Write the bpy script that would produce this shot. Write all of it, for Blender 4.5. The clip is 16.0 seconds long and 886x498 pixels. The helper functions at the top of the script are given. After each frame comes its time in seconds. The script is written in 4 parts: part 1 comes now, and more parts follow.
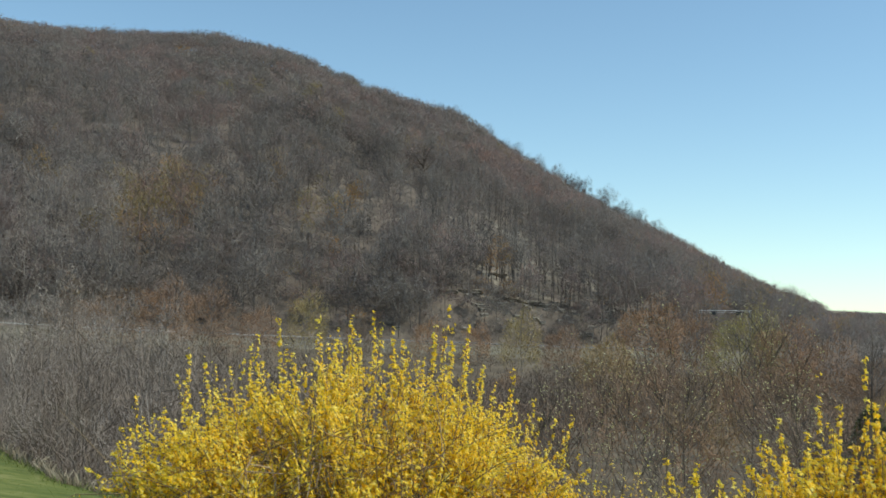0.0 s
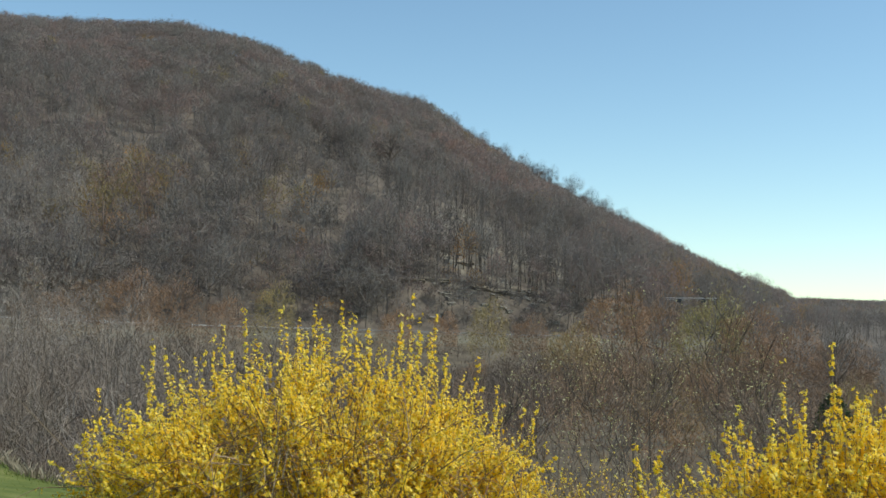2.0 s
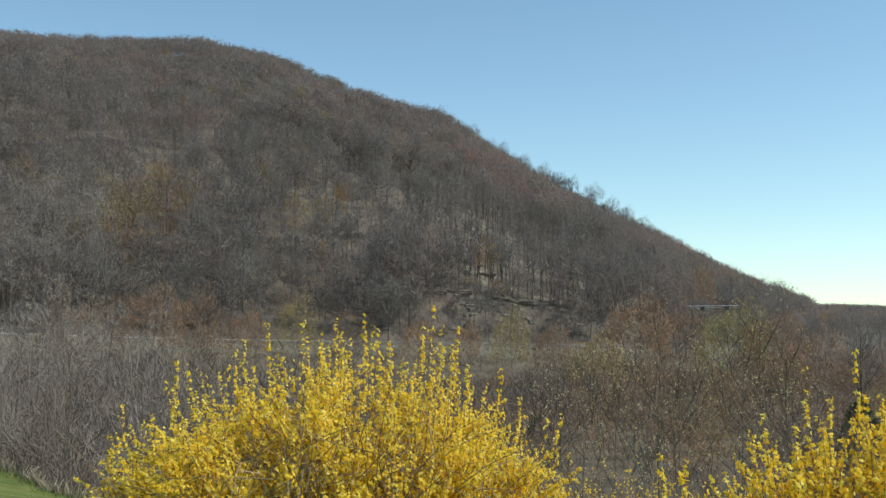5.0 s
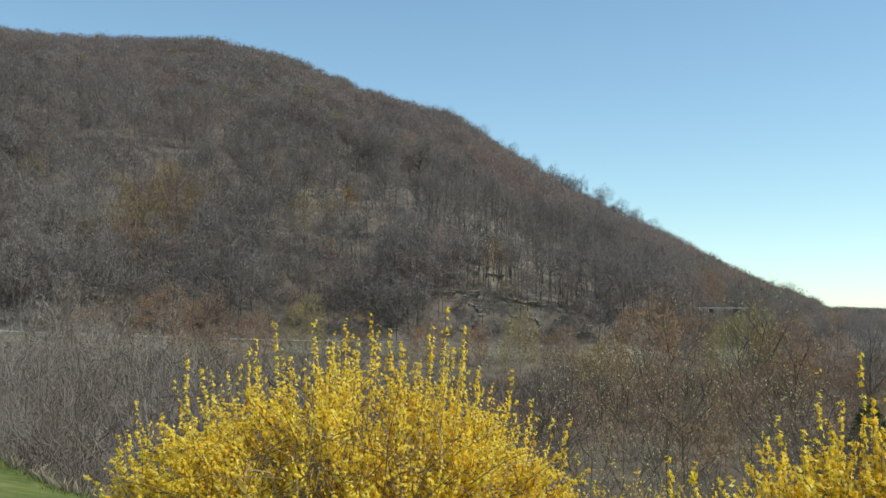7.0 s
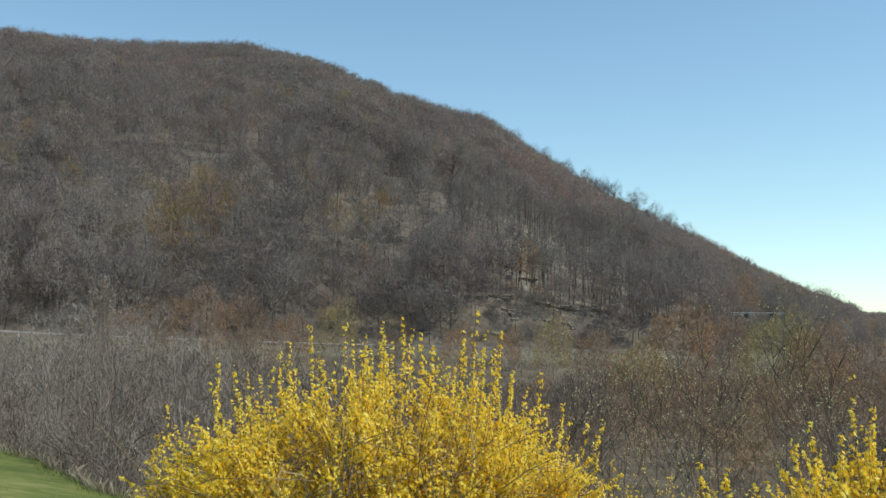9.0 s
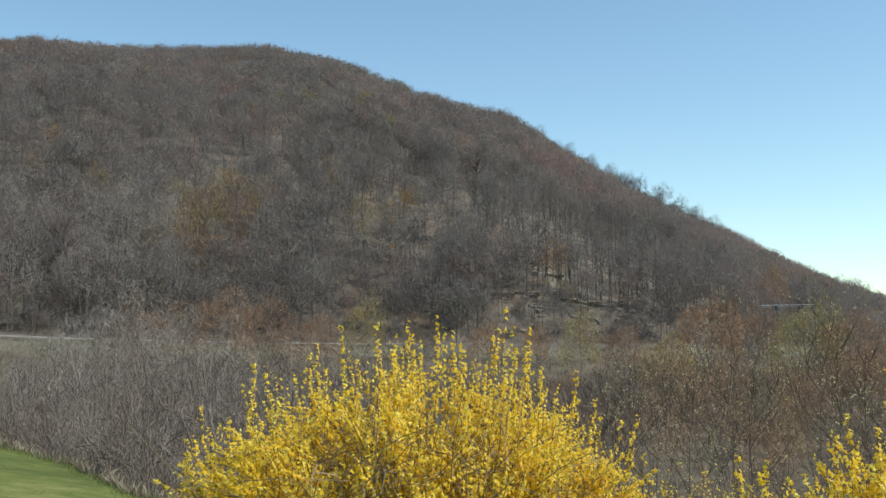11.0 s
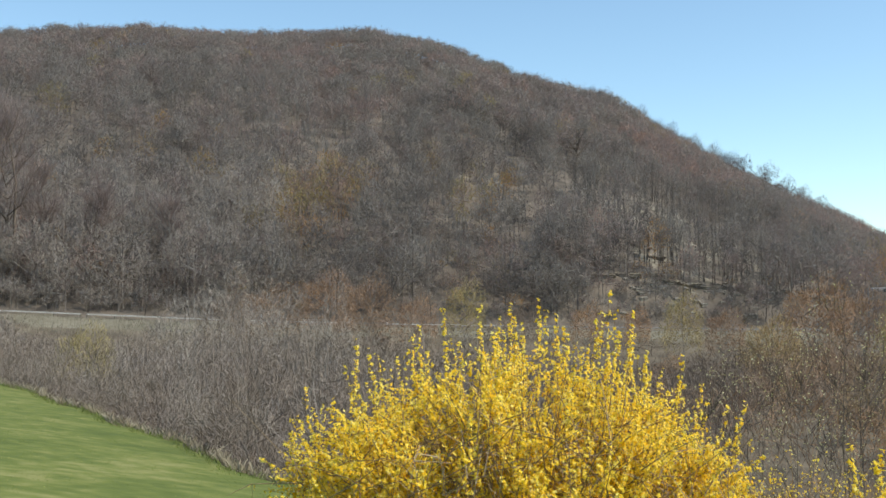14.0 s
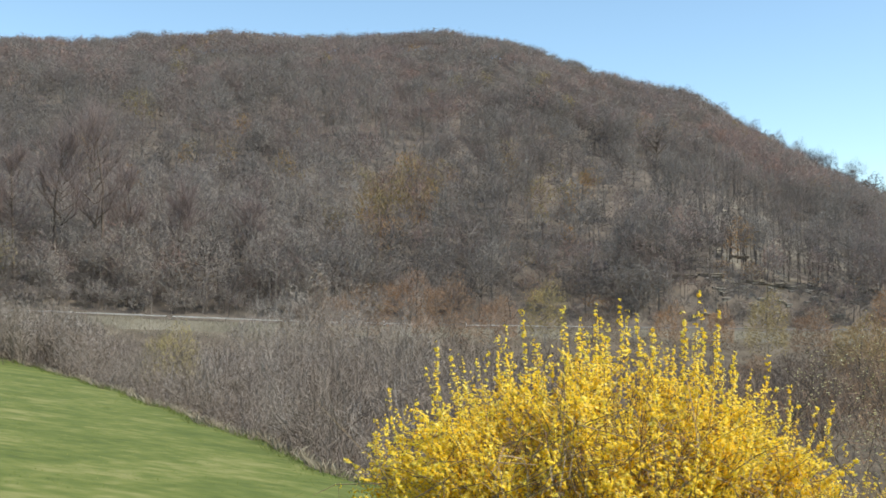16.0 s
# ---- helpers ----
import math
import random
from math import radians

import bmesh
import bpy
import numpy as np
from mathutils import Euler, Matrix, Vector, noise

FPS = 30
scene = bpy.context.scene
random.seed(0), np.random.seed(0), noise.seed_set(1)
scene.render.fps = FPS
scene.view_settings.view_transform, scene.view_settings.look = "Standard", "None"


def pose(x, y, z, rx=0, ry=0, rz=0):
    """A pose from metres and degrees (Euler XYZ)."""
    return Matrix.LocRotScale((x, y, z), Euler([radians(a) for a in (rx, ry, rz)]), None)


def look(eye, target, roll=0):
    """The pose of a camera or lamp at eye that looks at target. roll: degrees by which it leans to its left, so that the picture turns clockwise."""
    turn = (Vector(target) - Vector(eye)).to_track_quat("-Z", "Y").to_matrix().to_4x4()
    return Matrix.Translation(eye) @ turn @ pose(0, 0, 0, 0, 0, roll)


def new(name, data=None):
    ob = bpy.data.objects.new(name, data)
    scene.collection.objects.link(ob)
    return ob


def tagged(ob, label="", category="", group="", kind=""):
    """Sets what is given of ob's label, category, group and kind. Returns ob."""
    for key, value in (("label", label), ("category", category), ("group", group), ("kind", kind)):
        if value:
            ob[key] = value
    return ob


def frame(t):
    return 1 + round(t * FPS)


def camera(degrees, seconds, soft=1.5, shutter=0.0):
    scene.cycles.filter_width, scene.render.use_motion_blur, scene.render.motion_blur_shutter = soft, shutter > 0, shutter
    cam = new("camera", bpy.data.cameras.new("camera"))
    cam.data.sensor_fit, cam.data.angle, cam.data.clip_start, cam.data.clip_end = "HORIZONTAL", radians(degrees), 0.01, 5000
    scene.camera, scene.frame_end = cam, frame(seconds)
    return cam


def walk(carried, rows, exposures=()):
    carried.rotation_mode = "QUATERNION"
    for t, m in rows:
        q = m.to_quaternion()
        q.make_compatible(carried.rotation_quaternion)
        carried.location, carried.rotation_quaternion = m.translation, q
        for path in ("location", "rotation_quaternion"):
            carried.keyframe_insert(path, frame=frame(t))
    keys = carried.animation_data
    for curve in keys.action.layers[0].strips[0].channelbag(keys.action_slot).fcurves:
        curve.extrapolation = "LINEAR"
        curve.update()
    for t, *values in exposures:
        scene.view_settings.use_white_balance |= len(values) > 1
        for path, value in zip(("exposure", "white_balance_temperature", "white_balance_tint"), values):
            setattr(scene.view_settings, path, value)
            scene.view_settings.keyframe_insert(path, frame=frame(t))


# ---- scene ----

# ---------------------------------------------------------------- camera
cam = camera(42.8, 16.0, soft=1.5, shutter=0.5)
PATH = [
    (0, pose(-0.013, -0.014, 1.647, 94.211, -1.187, 0.518)),
    (0.5, pose(-0.010, -0.006, 1.644, 93.701, -0.878, -0.558)),
    (1, pose(-0.008, 0.001, 1.644, 93.592, -0.797, -1.525)),
    (1.5, pose(-0.004, 0.008, 1.646, 93.635, -0.568, -2.292)),
    (2, pose(-0.005, 0.003, 1.645, 93.697, -0.763, -1.127)),
    (2.5, pose(-0.006, 0.009, 1.646, 93.719, -0.411, -0.850)),
    (3, pose(-0.002, 0.002, 1.646, 93.937, -0.493, -0.677)),
    (3.5, pose(-0.000, -0.002, 1.648, 94.042, -0.251, -0.433)),
    (4, pose(-0.002, -0.008, 1.649, 94.157, -0.268, -0.494)),
    (4.5, pose(0.001, 0.002, 1.648, 94.299, -0.402, -0.140)),
    (5, pose(0.000, -0.000, 1.650, 94.261, -0.000, 0.000)),
    (7.5, pose(-0.008, -0.008, 1.649, 94.314, -0.489, 0.624)),
    (8, pose(-0.007, -0.008, 1.650, 94.383, -0.549, 1.049)),
    (8.5, pose(-0.011, -0.004, 1.650, 94.419, -0.717, 1.634)),
    (9, pose(-0.006, -0.020, 1.649, 94.471, -0.581, 2.074)),
    (11.5, pose(-0.029, 0.006, 1.647, 94.337, 0.458, 3.662)),
    (12, pose(-0.030, 0.013, 1.648, 94.205, 0.140, 4.081)),
    (12.5, pose(-0.034, 0.027, 1.648, 93.879, 0.206, 5.002)),
    (13, pose(-0.035, 0.035, 1.648, 93.771, 0.185, 6.495)),
    (13.5, pose(-0.040, 0.025, 1.650, 93.549, 0.125, 7.770)),
    (14, pose(-0.043, 0.026, 1.654, 93.477, 0.159, 8.492)),
    (14.5, pose(-0.048, 0.024, 1.657, 93.364, -0.111, 9.339)),
    (15, pose(-0.048, 0.035, 1.654, 93.367, 0.221, 9.990)),
    (15.5, pose(-0.056, 0.047, 1.654, 93.454, 0.111, 11.047)),
    (16, pose(-0.067, 0.041, 1.653, 93.550, 0.315, 12.503)),
]
walk(cam, PATH, exposures=[(0.0, 0.04, 6500, 0), (9.2, 0.08, 6500, 0), (11.5, 0.18, 6550, 2), (12.5, 0.26, 6600, 3), (14.5, 0.44, 6650, 4), (16.0, 0.52, 6670, 5)])

# ---------------------------------------------------------------- light
SUN_ELEVATION, SUN_AZIMUTH = radians(47), radians(97)      # azimuth clockwise from +Y
world = bpy.data.worlds.new("sky")
scene.world = world
world.use_nodes = True
wn, wl = world.node_tree.nodes, world.node_tree.links
sky = wn.new("ShaderNodeTexSky")
sky.sky_type, sky.sun_disc = "NISHITA", False
sky.sun_elevation, sky.sun_rotation = SUN_ELEVATION, SUN_AZIMUTH
sky.altitude, sky.air_density, sky.dust_density, sky.ozone_density = 300, 0.95, 0.1, 1.0
air = wn.new("ShaderNodeMixRGB")
air.blend_type, air.inputs["Fac"].default_value = "MULTIPLY", 1.0
air.inputs["Color2"].default_value = (0.96, 1.02, 1.015, 1)
wl.new(sky.outputs["Color"], air.inputs["Color1"])
wl.new(air.outputs["Color"], wn["Background"].inputs["Color"])
wn["Background"].inputs["Strength"].default_value = 0.15
sun_data = bpy.data.lights.new("sun", "SUN")
sun_data.energy, sun_data.angle, sun_data.color = 4.35, radians(0.53), (1.0, 0.955, 0.89)
sun = new("sun", sun_data)
sun_dir = Vector((math.sin(SUN_AZIMUTH) * math.cos(SUN_ELEVATION), math.cos(SUN_AZIMUTH) * math.cos(SUN_ELEVATION), math.sin(SUN_ELEVATION)))
sun.matrix_world = look(sun_dir * 50, (0, 0, 0))


# ---------------------------------------------------------------- materials
def material(name, stops, scale=1.0, rough=0.9, bump=0.0, fine=8.0, tint="", island=False, through_light=0.0, stretch=(1, 1, 1), turn=0.0):
    """Two scales of noise run through a colour ramp; tint names a per-plant number that moves along the ramp."""
    m = bpy.data.materials.new(name)
    m.use_nodes = True
    n, l = m.node_tree.nodes, m.node_tree.links
    b = n["Principled BSDF"]
    b.inputs["Roughness"].default_value = rough
    b.inputs["Specular IOR Level"].default_value = 0.25
    co = n.new("ShaderNodeTexCoord")
    mp = n.new("ShaderNodeMapping")
    mp.inputs["Scale"].default_value = stretch
    mp.inputs["Rotation"].default_value = (0, 0, radians(turn))
    l.new(co.outputs["Object"], mp.inputs["Vector"])
    big, small = n.new("ShaderNodeTexNoise"), n.new("ShaderNodeTexNoise")
    for tex, s in ((big, scale), (small, scale * fine)):
        tex.inputs["Scale"].default_value = s
        tex.inputs["Detail"].default_value = 5
        l.new(mp.outputs["Vector"], tex.inputs["Vector"])
    mix = n.new("ShaderNodeMath")
    mix.operation = "MULTIPLY_ADD"
    mix.inputs[1].default_value = 0.5
    l.new(small.outputs["Fac"], mix.inputs[0])
    half = n.new("ShaderNodeMath")
    half.operation = "MULTIPLY"
    half.inputs[1].default_value = 0.5
    l.new(big.outputs["Fac"], half.inputs[0])
    l.new(half.outputs[0], mix.inputs[2])
    value = mix.outputs[0]
    source = None
    if tint:
        at = n.new("ShaderNodeAttribute")
        at.attribute_name = tint
        source = at.outputs["Fac"]
    if island:
        ge = n.new("ShaderNodeNewGeometry")
        source = ge.outputs["Random Per Island"]
    if source:
        add = n.new("ShaderNodeMath")
        add.operation = "MULTIPLY_ADD"
        add.inputs[1].default_value = 0.28
        l.new(value, add.inputs[0])
        off = n.new("ShaderNodeMath")
        off.operation = "MULTIPLY_ADD"
        off.inputs[1].default_value, off.inputs[2].default_value = 0.86, -0.07
        l.new(source, off.inputs[0])
        l.new(off.outputs[0], add.inputs[2])
        value = add.outputs[0]
    ramp = n.new("ShaderNodeValToRGB")
    el = ramp.color_ramp.elements
    while len(el) < len(stops):
        el.new(0.5)
    for e, (p, c) in zip(el, stops):
        e.position, e.color = p, (*c, 1)
    l.new(value, ramp.inputs["Fac"])
    l.new(ramp.outputs["Color"], b.inputs["Base Color"])
    if bump:
        bp = n.new("ShaderNodeBump")
        bp.inputs["Strength"].default_value, bp.inputs["Distance"].default_value = 0.7, bump
        l.new(small.outputs["Fac"], bp.inputs["Height"])
        l.new(bp.outputs["Normal"], b.inputs["Normal"])
    if through_light:
        tr = n.new("ShaderNodeBsdfTranslucent")
        l.new(ramp.outputs["Color"], tr.inputs["Color"])
        sh = n.new("ShaderNodeMixShader")
        sh.inputs["Fac"].default_value = through_light
        l.new(b.outputs[0], sh.inputs[1])
        l.new(tr.outputs[0], sh.inputs[2])
        l.new(sh.outputs[0], n["Material Output"].inputs["Surface"])
    return m


LAWN = material("mown_grass", [(0.36, (0.074, 0.096, 0.017)), (0.46, (0.100, 0.122, 0.023)), (0.54, (0.134, 0.150, 0.034)), (0.64, (0.20, 0.195, 0.065))], 0.55, 0.85, 0.02, 5, stretch=(0.9, 1.1, 1), turn=52)
BLADES = material("grass_blades", [(0.1, (0.12, 0.16, 0.035)), (0.5, (0.17, 0.21, 0.05)), (0.9, (0.27, 0.27, 0.10))], 0.3, 0.7, 0, 6, island=True, through_light=0.25)
BANK = material("bank_litter", [(0.3, (0.055, 0.043, 0.03)), (0.5, (0.115, 0.09, 0.062)), (0.7, (0.20, 0.165, 0.115))], 0.25, 0.95, 0.05, 14)
MEADOW = material("dry_meadow", [(0.3, (0.10, 0.088, 0.06)), (0.5, (0.16, 0.14, 0.10)), (0.7, (0.24, 0.215, 0.16))], 0.06, 0.95, 0.05, 14)
LITTER = material("leaf_litter", [(0.3, (0.07, 0.056, 0.045)), (0.48, (0.105, 0.085, 0.068)), (0.62, (0.16, 0.13, 0.102)), (0.74, (0.28, 0.24, 0.18))], 0.02, 0.95, 0.2, 11)
SCREE = material("dry_stony_slope", [(0.40, (0.085, 0.07, 0.054)), (0.5, (0.135, 0.113, 0.086)), (0.62, (0.26, 0.225, 0.17))], 0.06, 0.95, 0.2, 8)
ASPHALT = material("asphalt", [(0.3, (0.045, 0.045, 0.047)), (0.7, (0.075, 0.073, 0.07))], 0.8, 0.9, 0.01, 20)
FOREST = material("bare_wood", [(0.0, (0.10, 0.087, 0.080)), (0.20, (0.160, 0.138, 0.123)), (0.36, (0.262, 0.235, 0.205)), (0.48, (0.212, 0.166, 0.148)), (0.60, (0.288, 0.223, 0.198)), (0.70, (0.305, 0.198, 0.164)), (0.80, (0.28, 0.235, 0.105)), (0.92, (0.37, 0.20, 0.09)), (1.0, (0.35, 0.31, 0.12))], 0.05, 0.95, 0, 9, tint="species", through_light=0.45)
PALEWOOD = material("silver_grey_wood", [(0.0, (0.23, 0.195, 0.17)), (0.4, (0.34, 0.295, 0.258)), (0.7, (0.39, 0.335, 0.29)), (1.0, (0.44, 0.395, 0.35))], 0.05, 0.95, 0, 9, tint="species", through_light=0.45)
BARK = material("grey_bark", [(0.3, (0.09, 0.078, 0.07)), (0.5, (0.16, 0.14, 0.125)), (0.7, (0.25, 0.23, 0.21))], 0.8, 0.95, 0.02, 12, stretch=(3, 3, 0.6))
THICKET = material("thicket_twigs", [(0.0, (0.12, 0.089, 0.068)), (0.4, (0.215, 0.169, 0.133)), (0.75, (0.295, 0.25, 0.21)), (1.0, (0.42, 0.375, 0.33))], 0.4, 0.9, 0, 9, tint="species", through_light=0.15)
WILLOW = material("budding_twigs", [(0.0, (0.11, 0.088, 0.074)), (0.35, (0.205, 0.152, 0.112)), (0.65, (0.335, 0.198, 0.115)), (0.85, (0.34, 0.28, 0.115)), (1.0, (0.42, 0.375, 0.17))], 0.2, 0.9, 0, 9, tint="species", through_light=0.2)
STRAW = material("dry_straw", [(0.0, (0.20, 0.155, 0.10)), (0.5, (0.32, 0.265, 0.185)), (1.0, (0.46, 0.40, 0.30))], 1.0, 0.9, 0, 9, island=True, through_light=0.15)
PETAL = material("yellow_petals", [(0.0, (0.90, 0.58, 0.018)), (0.32, (0.95, 0.71, 0.045)), (0.72, (0.97, 0.82, 0.14)), (1.0, (0.98, 0.90, 0.45))], 3.0, 0.6, 0, 6, island=True, through_light=0.52)
CANE = material("brown_canes", [(0.3, (0.16, 0.10, 0.055)), (0.5, (0.27, 0.19, 0.11)), (0.7, (0.40, 0.32, 0.21))], 3.0, 0.8, 0.002, 9)
DRYGRASS = material("grey_dry_grass", [(0.0, (0.16, 0.135, 0.095)), (0.5, (0.25, 0.215, 0.155)), (1.0, (0.34, 0.30, 0.225))], 0.3, 0.9, 0, 9, island=True, through_light=0.15)
DARKBARK = material("dark_brown_bark", [(0.3, (0.07, 0.053, 0.042)), (0.5, (0.125, 0.094, 0.072)), (0.7, (0.20, 0.155, 0.12))], 3.0, 0.85, 0.002, 9)
DULL = material("weathered_steel", [(0.3, (0.17, 0.165, 0.155)), (0.7, (0.26, 0.25, 0.24))], 0.6, 0.6, 0, 10)
BUD = material("pale_buds", [(0.0, (0.42, 0.36, 0.14)), (0.5, (0.62, 0.57, 0.27)), (1.0, (0.75, 0.72, 0.48))], 3.0, 0.7, 0, 6, island=True, through_light=0.3)
NEEDLES = material("dark_needles", [(0.0, (0.04, 0.06, 0.025)), (0.5, (0.07, 0.10, 0.038)), (1.0, (0.11, 0.145, 0.055))], 2.0, 0.8, 0, 6, island=True)
STEEL = material("galvanised_steel", [(0.3, (0.34, 0.325, 0.30)), (0.7, (0.46, 0.44, 0.41))], 0.6, 0.75, 0, 10)
POSTWOOD = material("weathered_post", [(0.3, (0.12, 0.10, 0.08)), (0.7, (0.22, 0.19, 0.16))], 2.0, 0.9, 0.004, 8)
WHITE = material("white_paint", [(0.3, (0.70, 0.70, 0.68)), (0.7, (0.80, 0.80, 0.79))], 2.0, 0.6, 0, 8)
ROCK = material("shale", [(0.3, (0.12, 0.108, 0.092)), (0.5, (0.22, 0.198, 0.165)), (0.7, (0.36, 0.325, 0.265))], 0.25, 0.95, 0.1, 8, stretch=(1, 1, 3))
SIGN_GREY = material("dark_sign_back", [(0.3, (0.05, 0.055, 0.055)), (0.7, (0.09, 0.09, 0.09))], 1.0, 0.6, 0, 8)

rng = np.random.default_rng(7)


# ---------------------------------------------------------------- mesh tools
class Soup:
    """Collects strips and tubes of many plants as arrays, and turns them into one mesh."""

    def __init__(self):
        self.v, self.q, self.t, self.s, self.count = [], [], [], [], 0

    def tubes(self, p, r, sides=3, species=None, facing=None):
        """p: (k, n, 3) centre lines, r: (k, n) radii. Two sides give a flat ribbon, turned towards facing."""
        p, r = np.asarray(p, float), np.asarray(r, float)
        k, n, _ = p.shape
        ax = p[:, -1] - p[:, 0]
        ax /= np.linalg.norm(ax, axis=1, keepdims=True) + 1e-9
        ref = rng.normal(size=(k, 3)) if facing is None else facing
        a = np.cross(ax, ref)
        a /= np.linalg.norm(a, axis=1, keepdims=True) + 1e-9
        b = np.cross(ax, a)
        ang = np.arange(sides) * 2 * np.pi / sides
        ring = a[:, None] * np.cos(ang)[None, :, None] + b[:, None] * np.sin(ang)[None, :, None]
        v = p[:, :, None] + ring[:, None] * r[:, :, None, None]
        base = self.count + np.arange(k)[:, None, None] * n * sides + np.arange(n - 1)[None, :, None] * sides
        j = np.arange(sides if sides > 2 else 1)[None, None, :]
        j2 = (j + 1) % sides
        q = np.stack([base + j, base + j2, base + j2 + sides, base + j + sides], -1)
        self.v.append(v.reshape(-1, 3))
        self.q.append(q.reshape(-1, 4))
        sp = np.zeros(k) if species is None else np.asarray(species, float)
        self.s.append(np.repeat(sp, n * sides))
        self.count += k * n * sides

    def quads(self, corners, species=None):
        """corners: (k, 4, 3)."""
        k = len(corners)
        self.v.append(np.asarray(corners, float).reshape(-1, 3))
        self.q.append(self.count + np.arange(k * 4).reshape(k, 4))
        sp = np.zeros(k) if species is None else np.asarray(species, float)
        self.s.append(np.repeat(sp, 4))
        self.count += 4 * k

    def slivers(self, p0, p1, r, species, facing):
        """Tapered twigs from p0 to a point at p1, turned towards facing."""
        k = len(p0)
        a = np.cross(p1 - p0, facing)
        a *= r / (np.linalg.norm(a, axis=1, keepdims=True) + 1e-9)
        self.v.append(np.stack([p0 - a, p0 + a, p1], 1).reshape(-1, 3))
        self.t.append(self.count + np.arange(k * 3).reshape(k, 3))
        self.s.append(np.repeat(species, 3))
        self.count += 3 * k

    def mesh(self, name, mat, smooth=False):
        v, s = np.concatenate(self.v), np.concatenate(self.s)
        q = np.concatenate(self.q) if self.q else np.zeros((0, 4), int)
        t = np.concatenate(self.t) if self.t else np.zeros((0, 3), int)
        me = bpy.data.meshes.new(name)
        me.vertices.add(len(v))
        me.vertices.foreach_set("co", v.astype(np.float32).ravel())
        me.loops.add(q.size + t.size)
        me.loops.foreach_set("vertex_index", np.concatenate([q.ravel(), t.ravel()]).astype(np.int32))
        me.polygons.add(len(q) + len(t))
        me.polygons.foreach_set("loop_start", np.concatenate([np.arange(0, q.size, 4), q.size + np.arange(0, t.size, 3)]).astype(np.int32))
        me.polygons.foreach_set("use_smooth", np.full(len(q) + len(t), smooth))
        at = me.attributes.new("species", "FLOAT", "POINT")
        at.data.foreach_set("value", s.astype(np.float32))
        me.update(calc_edges=True)
        me.validate()
        me.materials.append(mat)
        return me


def part(name, data, parent, label=""):
    ob = new(name, data)
    ob.parent = parent
    return tagged(ob, label)


def bm_mesh(name, bm, mat):
    me = bpy.data.meshes.new(name)
    bm.to_mesh(me)
    bm.free()
    me.materials.append(mat)
    return me


def box(bm, cx, cy, cz, sx, sy, sz, bevel=0.0, rz=0.0):
    m = pose(cx, cy, cz, 0, 0, rz) @ Matrix.Diagonal((sx, sy, sz, 1))
    vs = bmesh.ops.create_cube(bm, size=1, matrix=m)["verts"]
    if bevel:
        es = list({e for v in vs for e in v.link_edges})
        bmesh.ops.bevel(bm, geom=es, offset=bevel, segments=1, affect="EDGES")


# ---------------------------------------------------------------- the lie of the land
def smooth(a, b, x):
    t = np.clip((x - a) / (b - a), 0, 1)
    return t * t * (3 - 2 * t)


ROAD_A, ROAD_D = np.array([-130.0, 170.0]), np.array([190.0, 85.0])
ROAD_LEN = float(np.hypot(*ROAD_D))
ROAD_T = ROAD_D / ROAD_LEN
ROAD_N = np.array([-ROAD_T[1], ROAD_T[0]])


def road_z(s):
    return np.interp(s, [-1.5, 0.10, 0.30, 0.46, 0.82, 2.5], [9.0, 2.85, 0.92, -0.05, -1.45, -3.0])


def edge_y(x):
    """Where the mown lawn ends."""
    wobble = (0.28 * np.sin(1.3 * x + 0.5) + 0.16 * np.sin(3.4 * x)) * smooth(-2.0, -5.0, x)
    return wobble + np.interp(x, [-120, -36.5, -19.3, -8.2, -5.3, -2, 3, 9, 60], [150, 54.3, 35.2, 21.1, 17.0, 14.2, 12.2, 11.0, 6.0])


def lawn_z(x, y):
    r = np.hypot(x, y)
    return (-0.12 * np.clip(x, -60, 8) - 0.085 * np.clip(y, -15, 60)) * smooth(0.0, 5.0, r)


def skyline(az):
    """Elevation in degrees of the wooded ridge over the bearing az."""
    return np.interp(az, [-60, -34, -29, -22, -17, -12, -8, -4, 0, 2.2, 4.2, 7.6, 10.4, 12.6, 15, 17.1, 18.4, 21.4, 60],
                     [12.0, 13.1, 13.42, 13.96, 14.1, 14.25, 13.5, 12.05, 10.9, 9.4, 8.1, 6.35, 5.0, 3.8, 2.6, 1.85, 1.45, 1.3, 1.1])


def ridge_distance(az):
    return np.interp(az, [-60, -30, -12, 0, 8, 15, 17.5, 20, 60], [800, 800, 720, 600, 620, 800, 1100, 2600, 2600])


